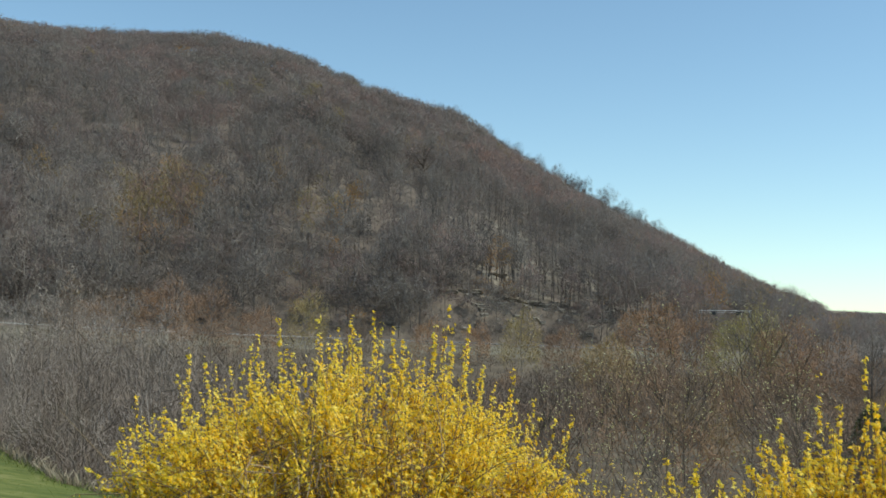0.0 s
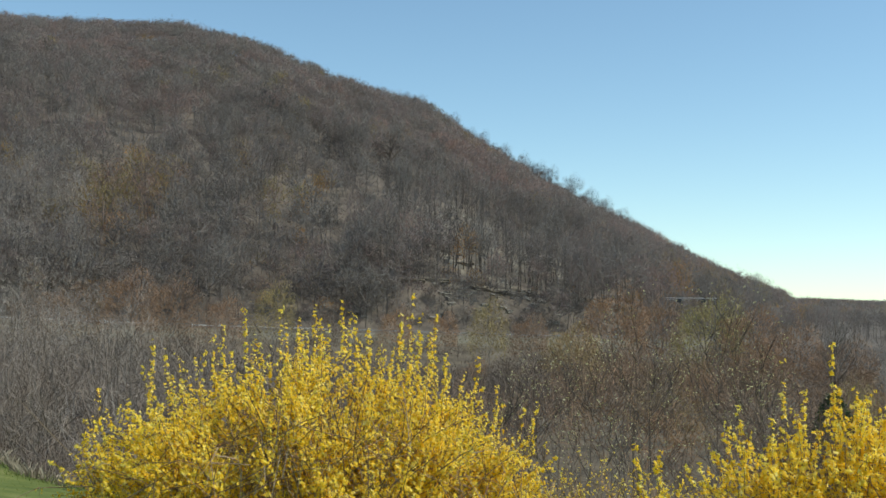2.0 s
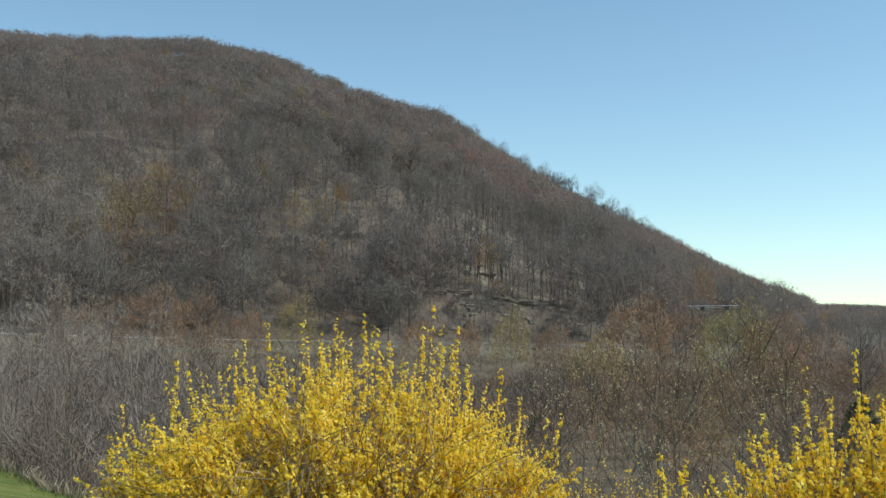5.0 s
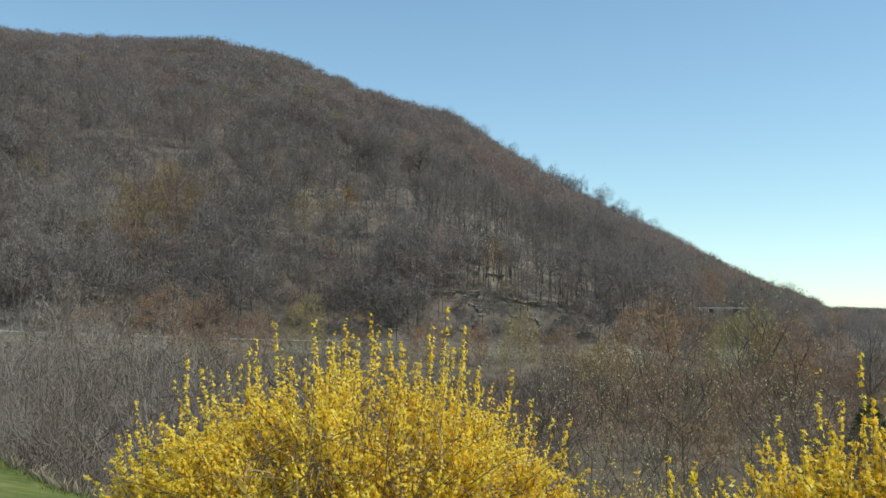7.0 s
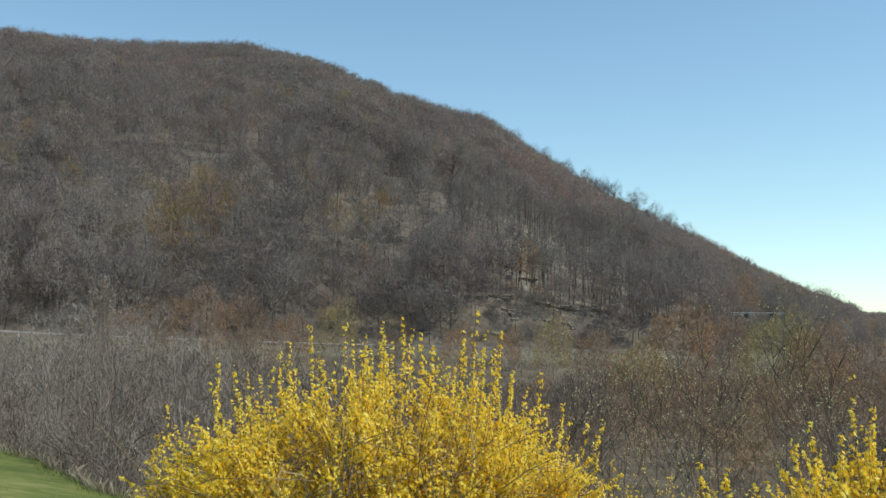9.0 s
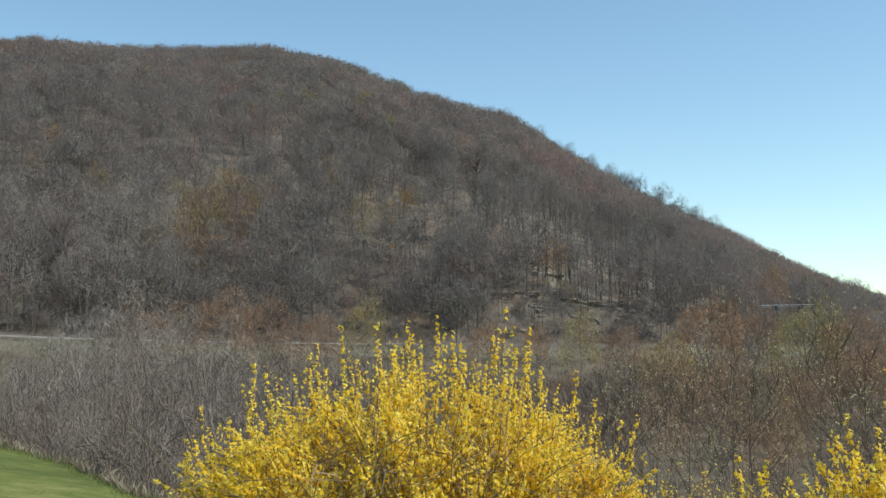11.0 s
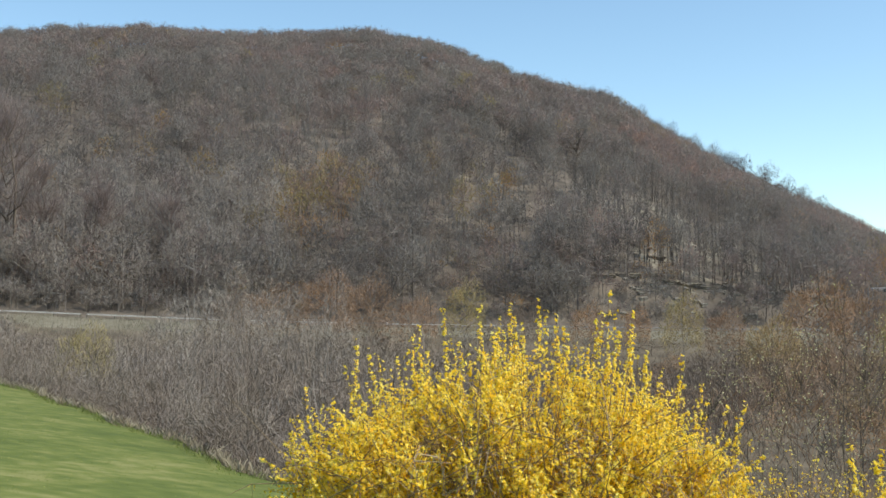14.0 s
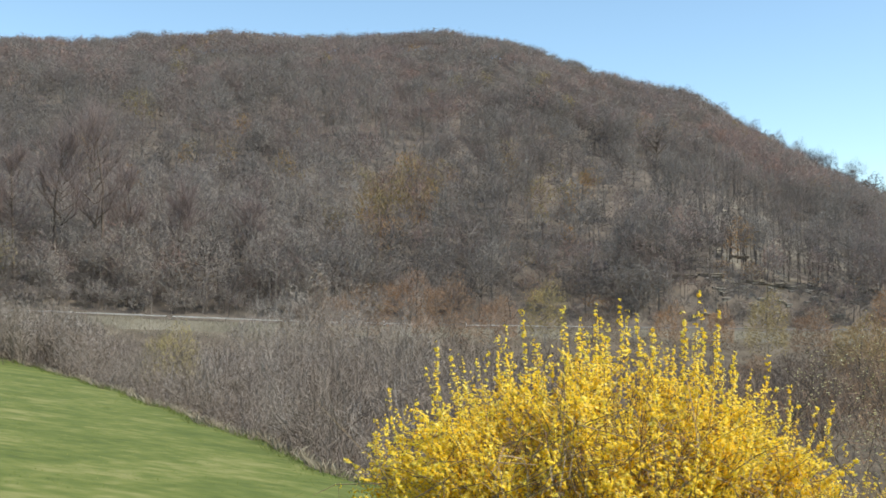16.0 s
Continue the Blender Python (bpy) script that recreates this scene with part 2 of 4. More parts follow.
def land(x, y):
    """Height of the ground."""
    x, y = np.asarray(x, float), np.asarray(y, float)
    d = np.hypot(x, y) + 1e-6
    az = np.degrees(np.arctan2(x, y))
    front = smooth(88, 62, np.abs(az))
    lawn = lawn_z(x, y)
    past = y - edge_y(x)
    # the bank falls from the lawn's edge to the valley floor
    fall = np.clip(past, 0, None)
    bank = lawn - np.minimum(0.30 * fall, 0.06 * fall + 3.2)
    bank = np.maximum(bank, -7.0)
    u = ((x - ROAD_A[0]) * ROAD_T[0] + (y - ROAD_A[1]) * ROAD_T[1]) / ROAD_LEN
    v = (x - ROAD_A[0]) * ROAD_N[0] + (y - ROAD_A[1]) * ROAD_N[1]
    zr = road_z(u)
    verge = zr - np.clip((-v - 6.0) * 0.16, 0, None)
    near = np.maximum(bank, np.minimum(verge, zr))
    # the hill beyond the road
    ds = ridge_distance(az)
    dr = np.clip(d - v, 120, 420)
    s = np.clip((d - dr - 6) / np.maximum(ds - dr, 60), 0, None)
    tree = 6.0 + 2.5 * smooth(0, 900, ds)
    zs = ds * np.tan(np.radians(skyline(az))) + 1.65 - tree
    g = np.where(s < 1.6, 1.35 * s - 0.35 * s * s, 1.264 - 0.25 * (s - 1.6))
    relief = 2.2 * np.sin(az * 0.5 + d * 0.012) + 1.0 * np.sin(az * 1.3 - d * 0.02)
    hill = zr + (zs - zr) * np.maximum(g, -0.2) + relief * smooth(0.05, 0.4, s) * smooth(1.0, 0.7, s) * smooth(22, 12, az)
    cut = 5.0 * smooth(9, 17, v) * smooth(-6, 0, az) * smooth(16, 8, az)      # the rock cut over the road
    h = np.where(v > 6, np.maximum(hill, zr) + cut * smooth(1.0, 0.2, s), near)
    back = lawn_z(np.clip(x, -60, 8), np.clip(y, -15, 60))
    return front * h + (1 - front) * back


def build_ground():
    az = np.concatenate([np.arange(-180, -46, 6), np.arange(-46, 34, 0.6), np.arange(34, 180, 6)])
    rad = np.concatenate([[0.0], np.geomspace(0.6, 60, 90), np.geomspace(61, 330, 100)[1:], np.geomspace(335, 1000, 80), np.geomspace(1050, 4600, 24)])
    A, D = np.meshgrid(np.radians(az), rad, indexing="ij")
    X, Y = D * np.sin(A), D * np.cos(A)
    Z = land(X, Y)
    n, m = X.shape
    i, j = np.meshgrid(np.arange(n), np.arange(m - 1), indexing="ij")
    i2 = (i + 1) % n
    q = np.stack([i * m + j, i * m + j + 1, i2 * m + j + 1, i2 * m + j], -1).reshape(-1, 4)
    soup = Soup()
    soup.v.append(np.stack([X, Y, Z], -1).reshape(-1, 3))
    soup.q.append(q)
    soup.s.append(np.zeros(n * m))
    me = soup.mesh("ground", LAWN, True)
    for mat in (BANK, MEADOW, LITTER, SCREE):
        me.materials.append(mat)
    cx, cy = X.reshape(-1)[q].mean(1), Y.reshape(-1)[q].mean(1)
    v = (cx - ROAD_A[0]) * ROAD_N[0] + (cy - ROAD_A[1]) * ROAD_N[1]
    past = cy - edge_y(cx)
    u = ((cx - ROAD_A[0]) * ROAD_T[0] + (cy - ROAD_A[1]) * ROAD_T[1]) / ROAD_LEN
    v = np.where((u > 1.02) & (v > -60) & (v < 6), 6, v)
    idx = np.where(past < 0, 0, np.where(v > 5, 3, np.where(v > -16, 2, 1)))
    ca, cd = np.degrees(np.arctan2(cx, cy)), np.hypot(cx, cy)
    idx = np.where((idx == 3) & (np.exp(-((ca - 3.6) / 3.8) ** 2) * np.exp(-((cd - 308) / 55) ** 2) + 0.25 * np.sin(cd * 0.35 + ca * 3) > 0.55), 4, idx)
    me.polygons.foreach_set("material_index", idx.astype(np.int32))
    ob = new("ground", me)
    tagged(ob, "sloping mown lawn, brushy bank, valley floor and leaf-littered hillside", "ground", kind="structure")


build_ground()


def on_road(s, v):
    p = ROAD_A + ROAD_D * s + ROAD_N * v
    return np.array([p[0], p[1], road_z(s)])


def build_road():
    s = np.linspace(-0.6, 1.02, 70)
    soup = Soup()
    a = np.array([on_road(t, -4.2) for t in s])
    b = np.array([on_road(t, 4.2) for t in s])
    for p in (a, b):
        p[:, 2] += 0.05
    soup.quads(np.stack([a[:-1], a[1:], b[1:], b[:-1]], 1))
    tagged(new("road", soup.mesh("road", ASPHALT)), "grey asphalt highway along the foot of the hill", "road", kind="structure")


build_road()


def guardrail(s0, s1, v, steel):
    """A steel rail on posts along the road."""
    root = tagged(new("guardrail"), "galvanised steel guardrail on posts beside the highway", "guardrail", "guardrails along the road")
    mid = on_road((s0 + s1) / 2, v)
    root.location = mid
    n = 24
    s = np.linspace(s0, s1, n)
    line = np.array([on_road(t, v) - mid for t in s])
    face = ROAD_N * -1
    profile = [(0.0, 0.46), (0.05, 0.50), (0.0, 0.575), (0.05, 0.65), (0.0, 0.69)]
    soup = Soup()
    rings = []
    for o, h in profile:
        p = line.copy()
        p[:, :2] += face * o
        p[:, 2] += h
        rings.append(p)
    for a, b in zip(rings[:-1], rings[1:]):
        soup.quads(np.stack([a[:-1], a[1:], b[1:], b[:-1]], 1))
    part("rail", soup.mesh("rail", steel), root, "galvanised rail")
    post = None
    for t in np.linspace(s0, s1, int((s1 - s0) * ROAD_LEN / 3.8)):
        if post is None:
            bm = bmesh.new()
            box(bm, 0, 0, 0.2, 0.15, 0.2, 1.0, 0.015)
            post = bm_mesh("post", bm, POSTWOOD)
        o = part("post", post, root)
        p = on_road(t, v + 0.12) - mid
        o.location = p
    return root


for a, b in ((-0.05, 0.20), (0.205, 0.315), (0.335, 0.415), (0.458, 0.585), (0.60, 0.80), (0.80, 0.92)):
    guardrail(a, b, -5.0, STEEL if a < 0.5 else DULL)


def marker_post(s, v, h):
    root = tagged(new("marker_post"), "thin white roadside marker post by the guardrail", "marker post", "roadside marker posts")
    root.location = on_road(s, v)
    bm = bmesh.new()
    box(bm, 0, 0, h / 2 - 0.2, 0.16, 0.10, h + 0.4, 0.03)
    part("stake", bm_mesh("stake", bm, WHITE), root)
    bm = bmesh.new()
    box(bm, 0, -0.06, h - 0.2, 0.12, 0.02, 0.16, 0.008)
    part("reflector", bm_mesh("reflector", bm, SIGN_GREY), root)


marker_post(0.457, -5.6, 0.9)
marker_post(0.348, -4.4, 1.7)
marker_post(0.385, -4.4, 1.5)


# ---------------------------------------------------------------- woods
def grow(soup, base, height, spread, species, limbs, twigs, trunk_r, twig_r, sides=3, crown0=0.35, lean=0.06, up=0.9, kinks=0.0):
    """Bare deciduous trees: tapered trunk, rising limbs and fine twigs, for all bases at once."""
    k = len(base)
    h, sp = np.asarray(height), np.asarray(spread)
    top = base + np.stack([rng.normal(0, lean, k) * h, rng.normal(0, lean, k) * h, h * 0.93], 1)
    f = np.array([-0.03, 0.3, 0.6, 1.0])
    bow = rng.normal(0, 0.025, (k, 1, 3)) * h[:, None, None] * np.sin(f * np.pi)[None, :, None]
    trunk = base[:, None] + (top - base)[:, None] * f[None, :, None] + bow
    soup.tubes(trunk, trunk_r[:, None] * np.array([1.25, 0.85, 0.55, 0.12]), sides, species)
    # limbs
    t = rng.uniform(crown0, 0.95, (k, limbs))
    start = base[:, None] + (top - base)[:, None] * t[..., None]
    ang = rng.uniform(0, 2 * np.pi, (k, limbs))
    reach = sp[:, None] * (1.15 - 0.75 * np.abs(t - 0.55) / 0.45) * rng.uniform(0.6, 1.15, (k, limbs))
    rise = h[:, None] * (0.10 + 0.22 * up * rng.uniform(0.4, 1.2, (k, limbs)) * (1.25 - t))
    end = start + np.stack([np.cos(ang) * reach, np.sin(ang) * reach, rise], -1)
    mid = start * 0.5 + end * 0.5 - np.array([0, 0, 1]) * (rise * 0.16)[..., None] + rng.normal(0, 1, (k, limbs, 3)) * (reach * 0.08)[..., None]
    line = np.stack([start, mid, end], 2).reshape(-1, 3, 3)
    lr = (trunk_r[:, None] * (0.55 - 0.35 * t)).reshape(-1, 1) * np.array([1.0, 0.6, 0.15])
    soup.tubes(line, np.maximum(lr, twig_r), 3 if sides > 3 else 2, np.repeat(species, limbs))
    # twigs
    pick = rng.integers(0, limbs, (k, twigs))
    w = rng.uniform(0.25, 1.0, (k, twigs))[..., None]
    rows_ = np.arange(k)[:, None]
    a, m_, e = start[rows_, pick], mid[rows_, pick], end[rows_, pick]
    p0 = np.where(w < 0.5, a + (m_ - a) * w * 2, m_ + (e - m_) * (w * 2 - 1))
    out = e - a
    out /= np.linalg.norm(out, axis=-1, keepdims=True) + 1e-9
    length = (sp[:, None] * rng.uniform(0.25, 0.7, (k, twigs)))[..., None]
    way = out * 0.5 + rng.normal(0, 0.5, (k, twigs, 3)) + np.array([0, 0, 0.55 * up])
    p2 = p0 + way * length
    p1 = (p0 + p2) / 2 + rng.normal(0, 0.08, (k, twigs, 3)) * length
    tw = np.stack([p0, p1, p2], 2).reshape(-1, 3, 3) if kinks else np.stack([p0, p2], 2).reshape(-1, 2, 3)
    rr = np.broadcast_to(twig_r * (np.array([1.0, 0.7, 0.25]) if kinks else np.array([1.0, 0.35])), tw.shape[:2])
    soup.tubes(tw, rr, 2, np.repeat(species, twigs) + rng.normal(0, 0.03, k * twigs))
    return tw[:, -1]


def patches(x, y, scale, seed):
    """A soft field of patches, 0 to 1."""
    out = np.array([noise.noise(Vector((a / scale, b / scale, seed))) for a, b in zip(x, y)])
    return np.clip(0.5 + 0.8 * out, 0, 1)


def puff(soup, base, h, rad, species, limbs, twigs, trunk_r, twig_r, deep=0.36, short=1.0, mid=0.76, fork=0.4):
    """Bare trees with rounded crowns: the fine twigs lie on an uneven dome."""
    k = len(base)
    top = base + np.stack([rng.normal(0, 0.04, k) * h, rng.normal(0, 0.04, k) * h, h * 0.85], 1)
    f = np.array([-0.03, 0.45, 1.0])
    line = base[:, None] + (top - base)[:, None] * f[None, :, None] + rng.normal(0, 0.012, (k, 3, 3)) * h[:, None, None]
    soup.tubes(line, trunk_r[:, None] * np.array([1.2, 0.8, 0.3]), 3, species * 0.6)
    c = base + (top - base) * mid
    R = np.stack([rad, rad, h * deep], 1)
    u = rng.normal(size=(k, limbs, 3))
    u /= np.linalg.norm(u, axis=-1, keepdims=True)
    t = rng.uniform(fork, fork + 0.45, (k, limbs))[..., None]
    start = base[:, None] + (top - base)[:, None] * t
    end = c[:, None] + u * R[:, None] * 0.85
    end[..., 2] = np.maximum(end[..., 2], start[..., 2] + 0.3)
    lr = (trunk_r[:, None, None] * np.array([0.5, 0.18])).repeat(limbs, 1).reshape(-1, 2)
    soup.tubes(np.stack([start, end], 2).reshape(-1, 2, 3), np.maximum(lr, twig_r), 2, np.repeat(species, limbs) * 0.7)
    u = rng.normal(size=(k, twigs, 3))
    u[..., 2] = np.abs(u[..., 2] + 0.35) - 0.35
    u /= np.linalg.norm(u, axis=-1, keepdims=True)
    turn = np.arange(k)[:, None]
    lump = 1 + 0.15 * np.sin(u[..., 0] * 4 + turn) * np.cos(u[..., 1] * 4 + turn * 1.7) + 0.08 * np.sin(u[..., 2] * 7 + u[..., 0] * 5 + turn * 2.3)
    rr = (np.cbrt(rng.uniform(0.40, 1.05, (k, twigs))) * lump)[..., None]
    p1 = c[:, None] + u * R[:, None] * rr
    way = u * 0.35 + rng.normal(0, 0.42, (k, twigs, 3)) + np.array([0, 0, 0.35])
    p0 = p1 - way * (rad[:, None, None] * rng.uniform(0.26, 0.5, (k, twigs, 1)) * short)
    out = (u / R[:, None] * rad[:, None, None] + rng.normal(0, 0.34, (k, twigs, 3))).reshape(-1, 3)
    soup.slivers(p0.reshape(-1, 3), p1.reshape(-1, 3), twig_r * rng.uniform(0.8, 1.4, (k * twigs, 1)), np.repeat(species, twigs) + rng.normal(0, 0.02, k * twigs), out)


def in_glade(az, d):
    """Open stony slope over the rock cut where the trunks stand clear."""
    return np.exp(-((az - 3.6) / 4.2) ** 2) * np.exp(-((d - 308) / 58) ** 2)


def on_slope(az, el):
    """The place on the hillside seen from the lawn over the bearing az at the elevation el, both in degrees."""
    d = np.arange(235.0, 800.0, 1.0)
    x, y = d * math.sin(radians(az)), d * math.cos(radians(az))
    up = np.degrees(np.arctan2(land(x, y) - 1.65, d))
    i = int(np.argmax(up > el))
    return float(x[i]), float(y[i]), float(d[i])


OAK = on_slope(-1.72, 7.15)


def build_forest():
    def plant(name, label, count, s0, s1, az0, az1, limbs, twigs, twig_r, hmin, hmax, wide, thin=None, deep=0.42, tone=0.40, sink=0.0, mat=FOREST):
        az = rng.uniform(az0, az1, count)
        ds = ridge_distance(az)
        dr = 218 + az * 0.9
        d = np.sqrt(rng.uniform((dr + (ds - dr) * s0) ** 2, (dr + (ds - dr) * s1) ** 2))
        x, y = d * np.sin(np.radians(az)), d * np.cos(np.radians(az))
        v = (x - ROAD_A[0]) * ROAD_N[0] + (y - ROAD_A[1]) * ROAD_N[1]
        keep = v > 7.5
        if thin is not None:
            keep &= rng.uniform(0, 1, count) < thin(x, y, d, az, v)
        x, y, az, d = x[keep], y[keep], az[keep], d[keep]
        base = np.stack([x, y, land(x, y) - sink], 1)
        k = len(x)
        h = rng.uniform(hmin, hmax, k)
        species = np.clip(rng.normal(tone, 0.13, k) + 0.3 * (patches(x, y, 60, 3.0) - 0.5), 0, 0.70)
        # budding trees: olive, orange and red crowns in loose patches low on the slope
        el = np.degrees(np.arctan2(base[:, 2] + h * 0.7 - 1.65, d))
        chance = 0.02 + 0.75 * np.exp(-((el - 6.2) / 1.1) ** 2) * smooth(-24, -19, az) * smooth(-2, -6, az) + 0.10 * smooth(4, 2, el)
        bud = rng.uniform(0, 1, k) < chance * smooth(0.36, 0.76, patches(x, y, 20, 9.0)) * 1.9
        species = np.where(bud, rng.uniform(0.74, 1.0, k), species)
        soup = Soup()
        puff(soup, base, h, h * rng.uniform(wide * 0.75, wide * 1.25, k), species, limbs, twigs, h * 0.0085, twig_r, deep)
        tagged(new(name, soup.mesh(name, mat)), label, "woods", kind="stuff")

    def glade(x, y, d, az, v):
        oak = (np.abs(az + 1.72) < 0.9) & (np.abs(d - OAK[2] + 16) < 20)
        open_wood = 0.5 * np.exp(-((az - 1.0) / 5.0) ** 2) * smooth(280, 320, d) * smooth(500, 430, d)
        return np.where(oak, 0.34, (1 - open_wood) * (1 - 0.9 * np.clip(1.2 * in_glade(az, d), 0, 1)))

    plant("lower_woods", "bare grey-brown deciduous woods on the lower hillside", 2350, 0.0, 0.42, -38, 17, 7, 190, 0.075, 9, 16, 0.28, glade, tone=0.34)
    plant("upper_woods", "dense bare brown deciduous woods covering the upper hillside", 5000, 0.36, 1.02, -38, 18, 3, 140, 0.125, 7.0, 13, 0.42, glade, tone=0.45)
    plant("crest_woods", "low bare trees along the crest of the hill", 800, 0.86, 1.01, -38, 4, 3, 110, 0.11, 4, 8, 0.42, tone=0.42)
    plant("roadside_brush", "low bare brush along the far side of the road", 1000, 0.0, 0.07, -38, -12, 3, 80, 0.055, 2.0, 5.5, 0.42, tone=0.35, mat=PALEWOOD)
    plant("roadside_woods", "pale grey bare woods along the road", 360, 0.0, 0.14, -38, -17, 7, 220, 0.05, 9, 15, 0.26, tone=0.35, mat=PALEWOOD)
    plant("glade_woods", "slim bare trees standing clear on a pale stony slope", 330, 0.10, 0.46, -1.5, 9.0, 5, 90, 0.05, 11, 17, 0.15, None, 0.28, tone=0.25)
    plant("far_woods", "bare woods on the distant ridge", 2000, 0.12, 1.02, 16.0, 28, 2, 30, 0.25, 9, 12, 0.5, sink=4.0)
    plant("valley_woods", "bare brown woods along the valley bottom", 420, 0.0, 0.12, 13, 28, 8, 110, 0.055, 6, 9, 0.32)
    plant("understorey", "low bare understorey brush at the foot of the hill", 1900, 0.0, 0.12, -38, 18, 3, 80, 0.06, 2.0, 6.5, 0.45, glade)


build_forest()


def tree_parts(root, both, limbs, bark, fine, crown_name, crown_label):
    """The trunk, every limb and the twigs of one grown tree as parts."""
    trunk = Soup()
    trunk.v, trunk.q, trunk.s = both.v[:1], both.q[:1], both.s[:1]
    part("trunk", trunk.mesh("trunk", bark, True), root, "dark grey-brown trunk")
    per, quads = len(both.v[1]) // limbs, len(both.q[1]) // limbs
    for i in range(limbs):
        limb = Soup()
        limb.v = [both.v[1][i * per:(i + 1) * per]]
        limb.q = [both.q[1][i * quads:(i + 1) * quads] - len(both.v[0]) - i * per]
        limb.s = [both.s[1][i * per:(i + 1) * per]]
        part("limb", limb.mesh("limb", bark), root)
    crown = Soup()
    crown.v, crown.s = both.v[2:], both.s[2:]
    crown.q = [q - len(both.v[0]) - len(both.v[1]) for q in both.q[2:]]
    crown.t = [t - len(both.v[0]) - len(both.v[1]) for t in both.t]
    tagged(part(crown_name, crown.mesh(crown_name, fine), root, crown_label), kind="stuff")


def single_tree(label, x, y, height, spread, species=0.3, mat=FOREST, limbs=14, twigs=160, trunk=0.02, twig_r=0.03, crown0=0.35, sink=0.0, group=""):
    """A bare tree of its own: trunk with limbs, and a crown of twigs."""
    root = tagged(new("bare_tree"), label, "tree", group)
    z = float(land(x, y)) - sink
    root.location = (x, y, z)
    both = Soup()
    grow(both, np.zeros((1, 3)), np.array([height]), np.array([spread]), np.array([species]), limbs, twigs, np.array([height * trunk]), twig_r, 5, crown0, 0.03)
    tree_parts(root, both, limbs, DARKBARK, mat, "crown", "fine bare twigs")
    return root



def round_tree(label, x, y, h, width, species, mat, twigs, trunk_r, twig_r, limbs=12, group="", name="bare_tree", category="tree", deep=0.42, short=1.0, bark=BARK):
    """A tree with a rounded crown: trunk, every limb, and a crown of fine twigs."""
    root = tagged(new(name), label, category, group)
    root.location = (x, y, float(land(x, y)))
    soup = Soup()
    puff(soup, np.zeros((1, 3)), np.array([h]), np.array([width]), np.array([species]), limbs, twigs, np.array([trunk_r]), twig_r, deep, short)
    tree_parts(root, soup, limbs, bark, mat, "crown", "haze of fine twigs")


round_tree("tall dark oak with spreading limbs standing on the hillside", OAK[0], OAK[1], 17, 4.4, 0.05, FOREST, 620, 0.40, 0.05, 18, deep=0.32, short=0.7, bark=DARKBARK)
for i in range(70):
    px = -1.0 + 0.17 * i + random.uniform(-0.12, 0.12)
    dd = float(ridge_distance(px)) * random.uniform(0.955, 1.0)
    hh = (random.uniform(11.0, 19.5) if i % 5 else random.uniform(20, 24)) * float(np.interp(px, [-1, 2.2, 3.2, 8.5, 10], [0.64, 0.70, 0.92, 0.92, 0.75]))
    round_tree("bare rounded tree standing out on the ridge line", dd * math.sin(radians(px)), dd * math.cos(radians(px)), hh, hh * random.uniform(0.22, 0.34), random.uniform(0.0, 0.22), FOREST, 480, 0.28, 0.075, 12, "ridge trees", deep=0.36, short=0.7)
for (az, dd, hh) in ((-31.3, 228, 31), (-29.6, 228, 34), (-33.3, 230, 26), (-28.0, 232, 22), (-25.6, 230, 20), (-35.0, 226, 32), (-22.2, 232, 17)):
    single_tree("slender bare tree with dark trunk beside the road", dd * math.sin(radians(az)), dd * math.cos(radians(az)), hh, hh * 0.20, 0.58, limbs=26, twigs=1500, trunk=0.011, twig_r=0.035, group="roadside trees")
single_tree("tall bare tree with dark trunk in the valley", 33.0, 89.0, 9.6, 1.5, 0.2, limbs=20, twigs=420, trunk=0.017, twig_r=0.014)


# ---------------------------------------------------------------- thickets in the valley
def thicket(name, label, mat, xs, ys, hmin, hmax, spec, spec_sd, limbs, twigs, trunk, twig_r, spread=0.22, crown0=0.08, up=0.9, tops=None, rounded=False):
    k = len(xs)
    base = np.stack([xs, ys, land(xs, ys) - 0.05], 1)
    h = rng.uniform(hmin, hmax, k)
    if tops is not None:
        # the taller growth reaches about the height that tops gives for its bearing
        az, d = np.degrees(np.arctan2(xs, ys)), np.hypot(xs, ys)
        h *= np.clip(1.65 + d * np.tan(np.radians(tops(az))) - base[:, 2], 0.8, 9)
    species = np.clip(rng.normal(spec, spec_sd, k), 0, 0.85)
    soup = Soup()
    if rounded:
        puff(soup, base, h, h * rng.uniform(spread * 0.7, spread * 1.4, k), species, limbs, twigs, h * trunk, twig_r, 0.48, 1.0, 0.62, 0.05)
    else:
        grow(soup, base, h, h * rng.uniform(spread * 0.7, spread * 1.3, k), species, limbs, twigs, np.maximum(h * trunk, twig_r), twig_r, 3, crown0, 0.10, up, kinks=1.0)
    tagged(new(name, soup.mesh(name, mat)), label, "brush", kind="stuff")


def wedge(count, az0, az1, d0, d1):
    az = np.radians(rng.uniform(az0, az1, count))
    d = np.sqrt(rng.uniform(d0 * d0, d1 * d1, count))
    return d * np.sin(az), d * np.cos(az)


def behind_edge(count, x0, x1, p0, p1):
    x = rng.uniform(x0, x1, count)
    return x, edge_y(x) + rng.uniform(p0, p1, count)


def brush_tops(az):
    """Elevation in degrees to which the brush rises, over the bearing."""
    return np.interp(az, [-40, -31, -28.5, -22, -18, -12, -8, -3, 2, 5, 7.6, 9.8, 13, 14.7, 17, 19, 22], [1.3, 1.0, -0.4, -0.5, 0.2, 0.0, -0.5, -1.2, -1.6, -1.1, 0.0, 1.1, 0.6, 1.0, 0.0, -0.4, -1.4])


